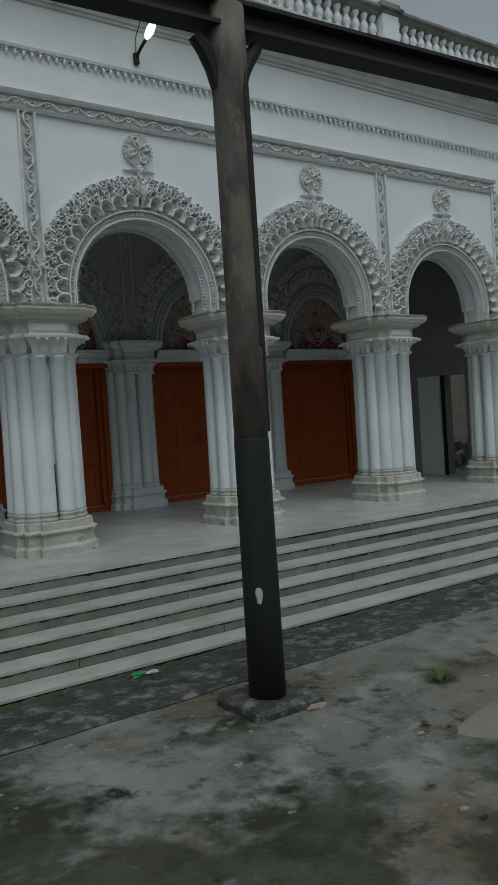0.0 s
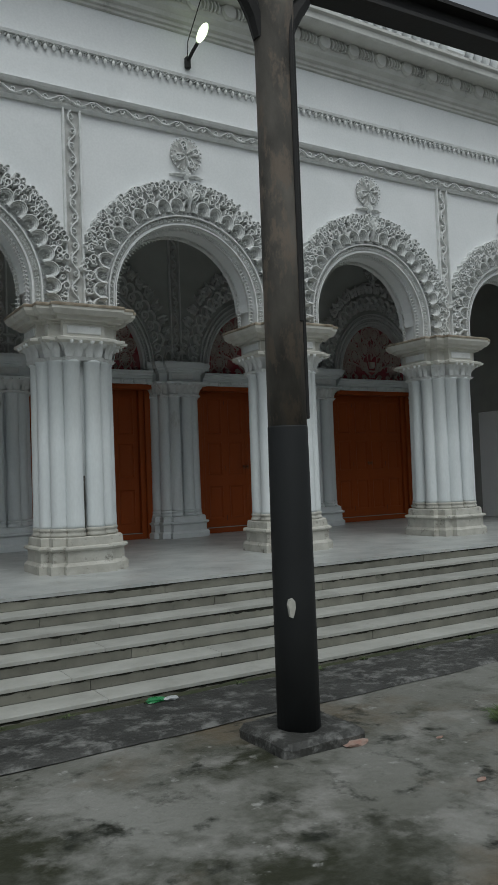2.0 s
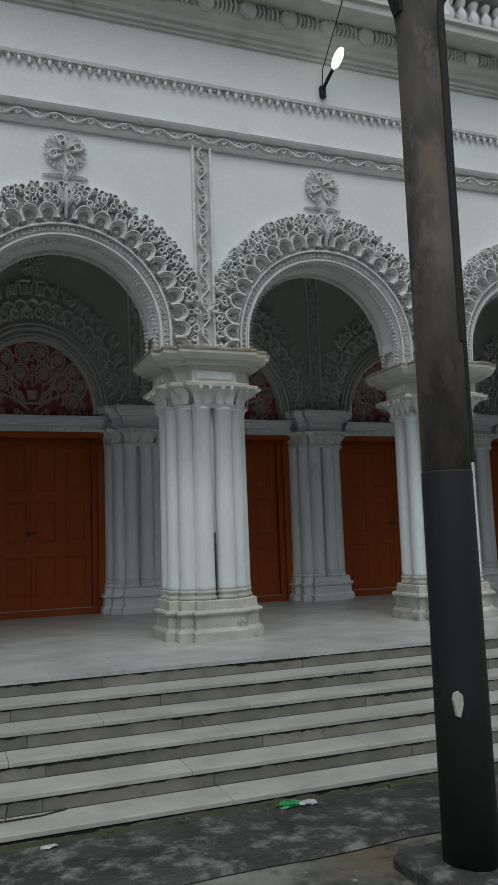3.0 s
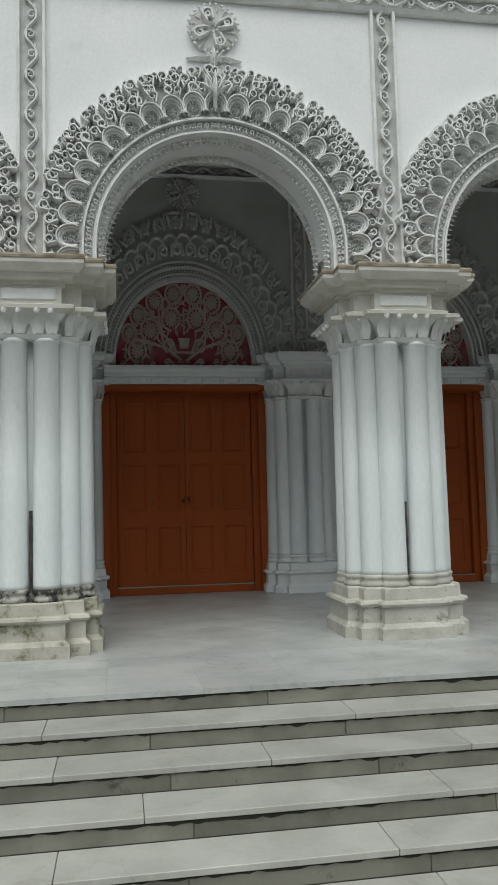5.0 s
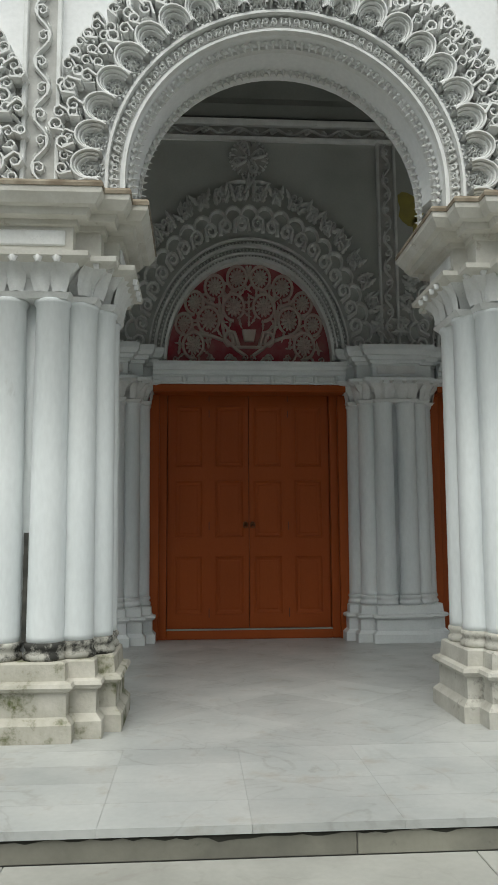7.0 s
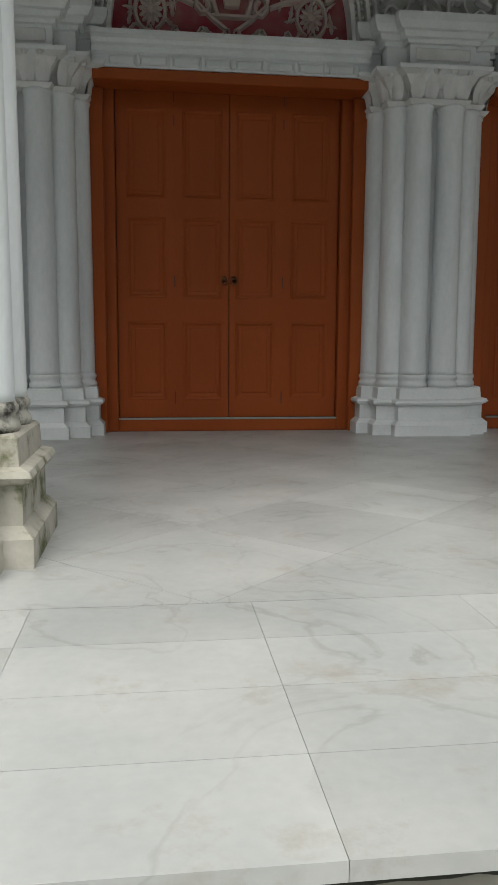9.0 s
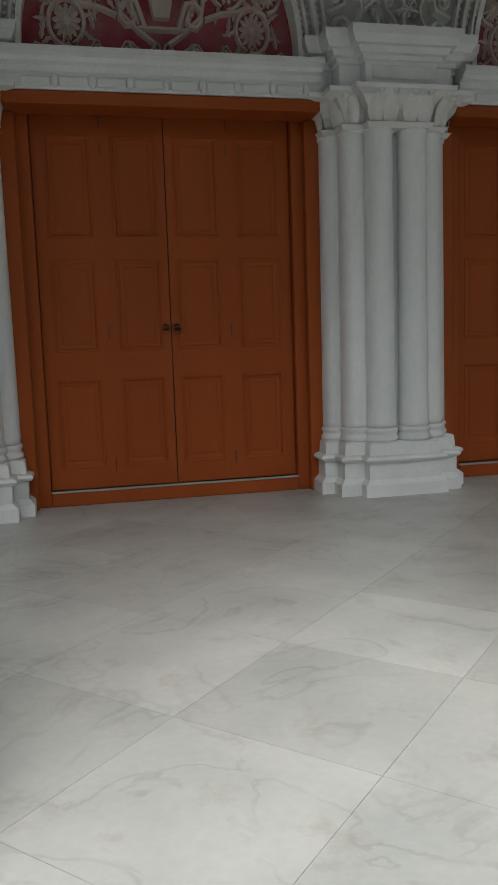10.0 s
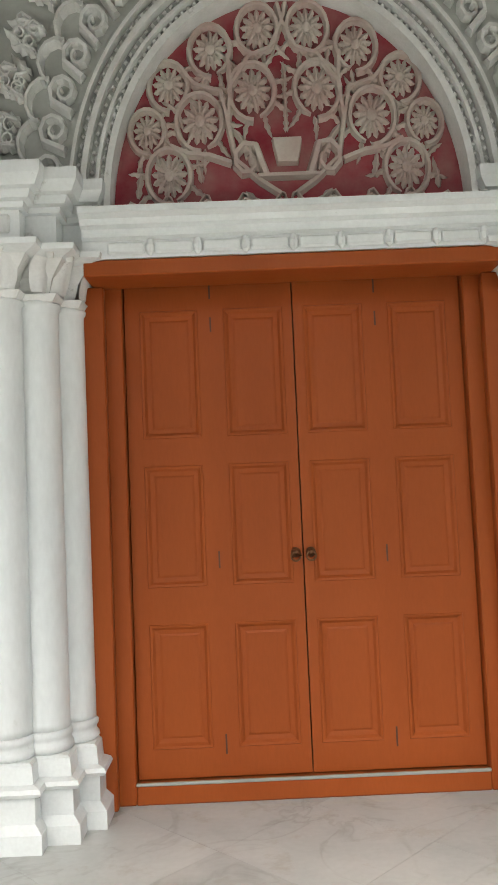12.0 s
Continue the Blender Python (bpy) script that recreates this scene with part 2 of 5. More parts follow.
GROUND = ground_material()
for node in GROUND.node_tree.nodes:
    if node.bl_idname == "ShaderNodeBump":
        node.inputs["Distance"].default_value = 0.03
APRON = material("rough_apron", (0.05, 0.05, 0.046), (0.02, 0.02, 0.018), 0.65, 3, 0.9, 30, 0.6,
                 stain=(0.19, 0.19, 0.18), stain_scale=7, stain_at=0.5, stain_soft=0.16)
EARTH = material("sandy_earth", (0.25, 0.235, 0.205), (0.17, 0.165, 0.14), 0.9, 1.6, 0.9, 40, 0.4,
                 stain=(0.06, 0.07, 0.03), stain_scale=2.2, stain_at=0.62, stain_soft=0.1)
for node in (*APRON.node_tree.nodes, *EARTH.node_tree.nodes):
    if node.bl_idname == "ShaderNodeBump":
        node.inputs["Distance"].default_value = 0.03
LAMPGLASS = material("lamp_diffuser", (0.8, 0.85, 0.7), (0.8, 0.85, 0.7), 0.3, 5, 0.1, 50, 0.0)
LAMPGLASS.node_tree.nodes["Principled BSDF"].inputs["Emission Color"].default_value = (0.85, 1.0, 0.62, 1)
LAMPGLASS.node_tree.nodes["Principled BSDF"].inputs["Emission Strength"].default_value = 2.2


# ---------------------------------------------------------------- mesh helpers
def part(name, bm, mat, parent=None, label="", smooth=False):
    me = bpy.data.meshes.new(name)
    bm.normal_update()
    if smooth:
        for f in bm.faces:
            f.smooth = True
    bm.to_mesh(me)
    bm.free()
    for one in (mat if isinstance(mat, (list, tuple)) else [mat]):
        me.materials.append(one)
    ob = new(name, me)
    ob.parent = parent
    if label:
        ob["label"] = label
    return ob


def again(name, ob, m, parent=None):
    """Another object on the same mesh."""
    o = new(name, ob.data)
    o.parent = parent
    o.matrix_basis = m
    return o


def box(bm, x0, x1, y0, y1, z0, z1, bevel=0.0):
    v = [bm.verts.new((x, y, z)) for x in (x0, x1) for y in (y0, y1) for z in (z0, z1)]
    fs = [bm.faces.new([v[i] for i in q]) for q in
          ((0, 1, 3, 2), (4, 6, 7, 5), (0, 4, 5, 1), (2, 3, 7, 6), (0, 2, 6, 4), (1, 5, 7, 3))]
    if bevel:
        es = list({e for f in fs for e in f.edges})
        bmesh.ops.bevel(bm, geom=es, offset=bevel, segments=1, affect="EDGES", profile=0.5)
    return fs


def lathe(bm, prof, cx=0, cy=0, seg=16, a0=0.0, a1=360.0):
    """prof: (radius, z) from below to above."""
    full = abs(a1 - a0) >= 360
    k = seg if full else seg + 1
    rings = []
    for r, z in prof:
        rings.append([bm.verts.new((cx + r * math.cos(radians(a0 + (a1 - a0) * i / seg)),
                                    cy + r * math.sin(radians(a0 + (a1 - a0) * i / seg)), z)) for i in range(k)])
    for a, b in zip(rings, rings[1:]):
        for i in range(seg):
            j = (i + 1) % k
            bm.faces.new((a[i], a[j], b[j], b[i]))
    if full:
        bm.faces.new(list(reversed(rings[0])))
        bm.faces.new(rings[-1])


def run_x(bm, prof, x0, x1):
    """A closed profile of (y, z) run along x, with end faces."""
    a = [bm.verts.new((x0, y, z)) for y, z in prof]
    b = [bm.verts.new((x1, y, z)) for y, z in prof]
    n = len(prof)
    for i in range(n):
        j = (i + 1) % n
        bm.faces.new((a[i], a[j], b[j], b[i]))
    bm.faces.new(list(reversed(a)))
    bm.faces.new(b)


def tube(bm, pts, radii, seg=6, flat=1.0):
    """A tube along points; flat squeezes it in y."""
    rings = []
    for i, p in enumerate(pts):
        p = Vector(p)
        d = (Vector(pts[min(i + 1, len(pts) - 1)]) - Vector(pts[max(i - 1, 0)])).normalized()
        u = d.cross(Vector((0, 1, 0)))
        u = u.normalized() if u.length > 1e-4 else Vector((1, 0, 0))
        w = u.cross(d).normalized()
        r = radii[i] if isinstance(radii, (list, tuple)) else radii
        rings.append([bm.verts.new(p + (u * math.cos(2 * math.pi * k / seg) + w * flat * math.sin(2 * math.pi * k / seg)) * r) for k in range(seg)])
    for a, b in zip(rings, rings[1:]):
        for k in range(seg):
            bm.faces.new((a[k], a[(k + 1) % seg], b[(k + 1) % seg], b[k]))
    bm.faces.new(rings[0])
    bm.faces.new(list(reversed(rings[-1])))


def rib(bm, pts, widths, base, top):
    """A carved ridge in the x-z plane, from y = base out to y = top (towards the viewer, smaller y)."""
    prev = None
    n = len(pts)
    for i, (x, z) in enumerate(pts):
        x0, z0 = pts[max(i - 1, 0)]
        x1, z1 = pts[min(i + 1, n - 1)]
        dx, dz = x1 - x0, z1 - z0
        L = math.hypot(dx, dz) or 1
        nx, nz = -dz / L * widths[i], dx / L * widths[i]
        t = base + (top - base) * (0.55 + 0.45 * min(1, widths[i] / max(widths)))
        cur = [bm.verts.new((x + nx, base, z + nz)), bm.verts.new((x + nx * 0.45, t, z + nz * 0.45)),
               bm.verts.new((x - nx * 0.45, t, z - nz * 0.45)), bm.verts.new((x - nx, base, z - nz))]
        if prev:
            for k in range(3):
                bm.faces.new((prev[k], prev[k + 1], cur[k + 1], cur[k]))
        else:
            bm.faces.new(cur)
        prev = cur
    bm.faces.new(list(reversed(prev)))


def scroll(bm, x, z, ang, size, hand, base, top, turns=1.3, n=11):
    """A stem that rises and curls into a volute."""
    pts, ws = [], []
    ca, sa = math.cos(ang), math.sin(ang)
    for i in range(n):
        s = i / (n - 1)
        r = size * 0.40 * (1 - 0.72 * s)
        th = math.pi + s * turns * 2 * math.pi
        lx, lz = hand * (size * 0.40 + r * math.cos(th)), size * 0.45 - r * math.sin(th) * 1.0
        if i == 0:
            lz -= size * 0.35
        pts.append((x + lx * ca - lz * sa, z + lx * sa + lz * ca))
        ws.append(size * (0.12 - 0.05 * s))
    rib(bm, pts, ws, base, top)


def leaf(bm, x, z, ang, length, width, base, top, bend=0.0):
    """A pointed leaf with a raised midrib and notched sides."""
    ca, sa = math.cos(ang), math.sin(ang)
    outline = ((0, 0.18), (0.2, 0.55), (0.34, 0.36), (0.52, 0.62), (0.66, 0.34), (0.8, 0.36), (1.0, 0.02))
    rows = []
    for s, w in outline:
        off = bend * length * s * s
        t = base + (top - base) * (0.5 + 0.5 * math.sin(math.pi * min(1, s + 0.15)))
        row = []
        for k in (-1, -0.12, 0.12, 1):
            lx, lz = off + k * w * width * 0.5, length * s
            row.append(bm.verts.new((x + lx * ca - lz * sa, base + (t - base) * (0.25 if abs(k) == 1 else 1), z + lx * sa + lz * ca)))
        rows.append(row)
    for a, b in zip(rows, rows[1:]):
        for k in range(3):
            bm.faces.new((a[k], b[k], b[k + 1], a[k + 1]))


def bead(bm, x, y, z, r):
    v = [bm.verts.new(c) for c in ((x - r, y, z), (x, y, z + r), (x + r, y, z), (x, y, z - r))]
    w = [bm.verts.new((x + a * r * 0.6, y - r * 0.8, z + b * r * 0.6)) for a, b in ((-1, 0), (0, 1), (1, 0), (0, -1))]
    for i in range(4):
        j = (i + 1) % 4
        bm.faces.new((v[i], v[j], w[j], w[i]))
    bm.faces.new(w)


def rosette_mesh(r, depth, petals=8):
    """A flower: rim, petals and a boss, facing -y."""
    bm = bmesh.new()
    for rr, d, w in ((r, 0.35, 0.10), (r * 0.32, 0.9, 0.3)):
        prof = [(rr, 0), (rr * (1 - w * 0.3), -depth * d), (rr * (1 - w), -depth * d * 0.9), (rr * (1 - w * 1.3), 0)]
        rings = [[bm.verts.new((q * math.cos(2 * math.pi * i / 14), y, q * math.sin(2 * math.pi * i / 14))) for i in range(14)] for q, y in prof]
        for a, b in zip(rings, rings[1:]):
            for i in range(14):
                bm.faces.new((a[i], a[(i + 1) % 14], b[(i + 1) % 14], b[i]))
        bm.faces.new(rings[-1])
    for i in range(petals):
        a = 2 * math.pi * i / petals
        leaf(bm, -math.sin(a) * r * 0.25, math.cos(a) * r * 0.25, a, r * 0.6, r * 0.5, 0, -depth * 0.8)
    return bm


rng = random.Random(5)

# ---------------------------------------------------------------- plan in metres
BAY = 2.8
PIER_X0 = 0.42           # a pier axis; the others follow at bay steps
PIER_Y = -0.345           # pier row
FRONT, BACK = -0.545, -0.15    # arcade wall faces
ABACUS_TOP = 2.80
LEG = 0.22               # upright feet of the arches
SPRING = ABACUS_TOP + LEG
WALL_TOP = 6.3
REAR = 2.70              # rear wall face
EDGE = -1.965            # edge of the platform
TREAD_D, RISE = 0.285, 0.116
GROUND_Z = -0.66
FIRST, LAST = -3, 3      # pier numbers
px = lambda i: PIER_X0 + BAY * i
REAR_BAY = BAY
rx = px
X_LEFT, X_RIGHT = px(FIRST) - 0.5, px(LAST) + 0.15
END_X = 9.3

# ---------------------------------------------------------------- arcade wall with its arches
def arch_wall(bm, x_from, x_to, spring, r_front, r_back, y0, y1, top, centres, up=1.0):
    xs = [x_from]
    for c in centres:
        xs += [c + r_front * math.cos(math.pi * (1 - k / 28)) for k in range(29)]
    xs.append(x_to)

    def low(x, r):
        for c in centres:
            if abs(x - c) <= r_front + 1e-6:
                u = (x - c) / r_front
                return spring + up * r * math.sqrt(max(0, 1 - u * u)), c + u * r
        return spring, x
    rows = []
    for x in xs:
        zf, xf = low(x, r_front)
        zb, xb = low(x, r_back)
        rows.append([bm.verts.new(p) for p in ((x, y0, top), (xf, y0, zf), (xb, y1, zb), (x, y1, top))])
    for a, b in zip(rows, rows[1:]):
        for k in range(3):
            bm.faces.new((a[k], a[k + 1], b[k + 1], b[k]))
        bm.faces.new((a[3], a[0], b[0], b[3]))
    bm.faces.new(rows[0])
    bm.faces.new(list(reversed(rows[-1])))


CENTRES = [px(i) + BAY / 2 for i in range(FIRST, LAST)]
bm = bmesh.new()
arch_wall(bm, px(FIRST) - 0.45, px(LAST) + 0.45, SPRING, 0.93, 0.865, FRONT, BACK, WALL_TOP, CENTRES)
for i in range(FIRST, LAST + 1):
    box(bm, px(i) - 0.47, px(i) + 0.47, FRONT, BACK, ABACUS_TOP, SPRING)
wall_front = tagged(part("wall_front", bm, LIMEWASH), "whitewashed arcade wall with round arches on clustered piers", "wall", kind="structure")


# ---------------------------------------------------------------- piers
def cross_plan(e, A=0.42, B=0.335, w=0.20):
    A, B, w = A + e, B + e, w + e
    q = [(w, -A), (w, -B), (B, -B), (B, -w), (A, -w)]
    out = []
    for k in range(4):
        c, s = (1, 0, -1, 0)[k], (0, 1, 0, -1)[k]
        out += [(x * c - y * s, x * s + y * c) for x, y in q]
    return out


def stack(bm, levels, half=False):
    """Rings of the stepped plan, level by level."""
    rings = [[bm.verts.new((x, y, z)) for x, y in cross_plan(e)] for z, e in levels]
    n = len(rings[0])
    for a, b in zip(rings, rings[1:]):
        for i in range(n):
            bm.faces.new((a[i], a[(i + 1) % n], b[(i + 1) % n], b[i]))
    bm.faces.new(list(reversed(rings[0])))
    bm.faces.new(rings[-1])


SHAFTS = [(s * 0.112, -0.335) for s in (-1, 1)] + [(0.335, s * 0.112) for s in (-1, 1)] + \
         [(s * 0.112, 0.335) for s in (-1, 1)] + [(-0.335, s * 0.112) for s in (-1, 1)] + \
         [(sx * 0.25, sy * 0.25) for sx in (-1, 1) for sy in (-1, 1)]


def capital_leaf_mesh():
    """An acanthus leaf that bends outwards over its tip, facing -y."""
    bm = bmesh.new()
    rows = []
    for s, w, y in ((0, 0.035, 0), (0.3, 0.05, -0.008), (0.6, 0.055, -0.022), (0.85, 0.05, -0.055), (1.0, 0.04, -0.085), (0.92, 0.028, -0.105), (0.75, 0.012, -0.10)):
        rows.append([bm.verts.new((k * w, y - (0.014 if abs(k) < 0.5 else 0) - (0.01 if k == 0 else 0), s * 0.17)) for k in (-1, -0.4, 0, 0.4, 1)])
    for a, b in zip(rows, rows[1:]):
        for k in range(4):
            bm.faces.new((a[k], a[k + 1], b[k + 1], b[k]))
    return bm


def clustered(name, base_h, neck, top, plinth_mat, ab_e, shafts, label, group):
    """A pier of grouped shafts on a stepped plinth, under a leaf capital and a moulded abacus."""
    thing = new(name)
    tagged(thing, label, "pier", group)
    k = base_h / 0.38
    bm = bmesh.new()
    stack(bm, [(0, 0.078), (0.085 * k, 0.078), (0.105 * k, 0.06), (0.12 * k, 0.045), (0.235 * k, 0.045), (0.245 * k, 0.068),
               (0.262 * k, 0.078), (0.28 * k, 0.07), (0.29 * k, 0.038), (0.37 * k, 0.032), (0.38 * k, 0.02)])
    plinth = part("plinth", bm, plinth_mat, thing, "stepped weathered stone plinth")
    bm = bmesh.new()
    stack(bm, [(base_h - 0.01, -0.125), (neck + 0.05, -0.125)])
    part("core", bm, SHAFT, thing)
    bm = bmesh.new()
    lathe(bm, [(0.104, base_h), (0.112, base_h + 0.015), (0.108, base_h + 0.03), (0.098, base_h + 0.042), (0.099, base_h + 0.055),
               (0.107, base_h + 0.065), (0.107, base_h + 0.078), (0.098, base_h + 0.09)], seg=14)
    ring0 = None
    bm2 = bmesh.new()
    lathe(bm2, [(0.097, base_h + 0.088), (0.097, base_h + 0.12), (0.093, (base_h + neck) / 2), (0.089, neck - 0.03), (0.096, neck - 0.025), (0.100, neck - 0.01), (0.096, neck)], seg=14)
    for i, (x, y) in enumerate(shafts):
        if i == 0:
            ring0 = part("shaft_base", bm, plinth_mat, thing, smooth=True)
            sh0 = part("shaft", bm2, SHAFT, thing, smooth=True)
            ring0.location = sh0.location = (x, y, 0)
        else:
            again("shaft_base", ring0, Matrix.Translation((x, y, 0)), thing)
            again("shaft", sh0, Matrix.Translation((x, y, 0)), thing)
    bm = bmesh.new()
    stack(bm, [(neck - 0.005, 0.0), (neck + 0.025, 0.022), (neck + 0.035, -0.02), (neck + 0.10, 0.0), (neck + 0.17, 0.06)])
    part("bell", bm, CARVED, thing)
    lf = None
    for i, (x, y) in enumerate(shafts):
        d = Vector((x, y, 0))
        ang = math.atan2(x, -y)
        if abs(abs(x) - abs(y)) > 0.05:   # main faces look straight out
            ang = round(ang / (math.pi / 2)) * math.pi / 2
        for off in (-0.048, 0.048):
            ox, oy = math.cos(ang) * off, math.sin(ang) * off
            out = 0.085
            m = Matrix.Translation((x + ox + math.sin(ang) * out, y + oy - math.cos(ang) * out, neck + 0.03)) @ Matrix.Rotation(ang, 4, "Z")
            if lf is None:
                lf = part("capital_leaf", capital_leaf_mesh(), CARVED, thing, smooth=True)
                lf.matrix_basis = m
            else:
                again("capital_leaf", lf, m, thing)
    h = top - neck
    z0 = neck + 0.17
    u = (top - z0) / 0.37
    bm = bmesh.new()
    stack(bm, [(z0, 0.06), (z0 + 0.02 * u, 0.12), (z0 + 0.045 * u, 0.125), (z0 + 0.065 * u, 0.06), (z0 + 0.075 * u, 0.03), (z0 + 0.20 * u, 0.03),
               (z0 + 0.205 * u, 0.05), (z0 + 0.23 * u, 0.055), (z0 + 0.235 * u, ab_e * 0.55), (z0 + 0.27 * u, ab_e * 0.62), (z0 + 0.275 * u, ab_e * 0.8),
               (z0 + 0.32 * u, ab_e * 0.97), (z0 + 0.37 * u, ab_e)])
    part("abacus", bm, ABACUS if plinth_mat is not CLEANPLINTH else CLEANPLINTH, thing, "moulded stepped abacus with chipped edge")
    # raised panels on the frieze of the abacus
    for q in range(4):
        r = Matrix.Rotation(q * math.pi / 2, 4, "Z")
        bm = bmesh.new()
        y = -0.45
        fs = box(bm, -0.19, 0.19, y - 0.012, y + 0.004, z0 + 0.095 * u, z0 + 0.18 * u, 0.008)
        ob = part("frieze_panel", bm, CARVED, thing)
        ob.matrix_basis = r
    if plinth_mat is not CLEANPLINTH:
        bm = bmesh.new()
        stack(bm, [(top - 0.022, ab_e + 0.003), (top - 0.004, ab_e + 0.004), (top + 0.012, ab_e - 0.006)])
        part("abacus_edge", bm, RUSTLINE, thing, "brown stained top edge")
    return thing


pier = clustered("pier", 0.38, 2.25, ABACUS_TOP, PLINTH, 0.20, SHAFTS, "white clustered-shaft stone pier with leaf capital under arcade wall", "arcade piers")
pier.location = (px(0), PIER_Y, 0)
for i in range(FIRST, LAST + 1):
    if i not in (0, -1):
        copy_thing(pier, Matrix.Translation((px(i), PIER_Y, 0)))
mossy = clustered("pier", 0.38, 2.25, ABACUS_TOP, MOSSY, 0.20, SHAFTS, "white clustered pier with black mould and green moss on plinth", "arcade piers")
mossy.location = (px(-1), PIER_Y, 0)
for ob in mossy.children:
    if ob.name.startswith("shaft_base"):
        ob.data.materials[0] = MOULDY

# half-sunk pilasters of the rear wall
SH_REAR = [p for p in SHAFTS if p[1] < 0.2]
pil = clustered("pilaster", 0.34, 2.27, 2.80, CLEANPLINTH, 0.15, SH_REAR, "white clustered-shaft pilaster standing against the rear wall", "rear pilasters")
PIL_Y = 2.95
pil.location = (rx(0), PIL_Y, 0)
for i in range(FIRST, LAST + 1):
    if i:
        copy_thing(pil, Matrix.Translation((rx(i), PIL_Y, 0)))


# ---------------------------------------------------------------- carved ornament of the arcade
def stilted(theta, r, lift):
    """Point on a stilted round line: upright sides of height lift, then a half circle. theta runs 0..1 from the right foot to the left foot."""
    L = 2 * lift + math.pi * r
    s = theta * L
    if s < lift:
        return r, s, 0.0
    if s > L - lift:
        return -r, L - s, math.pi
    a = (s - lift) / r
    return r * math.cos(a), lift + r * math.sin(a), a


def ring_band(bm, r0, r1, lift, y0, y1, n=48):
    """A flat raised band between two concentric stilted lines."""
    rows = []
    for k in range(n + 1):
        x0, z0, _ = stilted(k / n, r0, lift)
        x1, z1, _ = stilted(k / n, r1, lift)
        rows.append([bm.verts.new(p) for p in ((x0, y0, z0), (x0, y1, z0), (x1, y1, z1), (x1, y0, z1))])
    for a, b in zip(rows, rows[1:]):
        for k in range(3):
            bm.faces.new((a[k], a[k + 1], b[k + 1], b[k]))


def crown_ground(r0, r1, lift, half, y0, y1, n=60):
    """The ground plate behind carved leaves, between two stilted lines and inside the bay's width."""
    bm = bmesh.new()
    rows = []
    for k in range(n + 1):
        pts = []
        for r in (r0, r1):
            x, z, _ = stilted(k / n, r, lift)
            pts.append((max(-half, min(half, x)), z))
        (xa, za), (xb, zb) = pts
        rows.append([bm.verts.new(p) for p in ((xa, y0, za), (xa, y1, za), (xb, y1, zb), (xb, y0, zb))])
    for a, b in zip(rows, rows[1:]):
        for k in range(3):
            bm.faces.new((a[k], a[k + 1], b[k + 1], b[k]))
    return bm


def pendant_row(bm, r, count, y, size, lift=None):
    """A row of small pierced drops: a bead above a pointed tooth."""
    for k in range(count):
        x, z, a = stilted((k + 0.5) / count, r, LEG if lift is None else lift)
        bead(bm, x, y, z, size)
        c, t = math.cos(a), math.sin(a)
        q = [bm.verts.new(p) for p in ((x - c * size * 2.6, y - size * 0.4, z - t * size * 2.6), (x - c * size - t * size * 0.55, y, z - t * size + c * size * 0.55),
                                       (x - c * size + t * size * 0.55, y, z - t * size - c * size * 0.55), (x - c * size * 0.8, y - size * 0.9, z - t * size * 0.8))]
        for i, j, m in ((0, 1, 3), (0, 3, 2), (1, 2, 3)):
            bm.faces.new((q[i], q[j], q[m]))


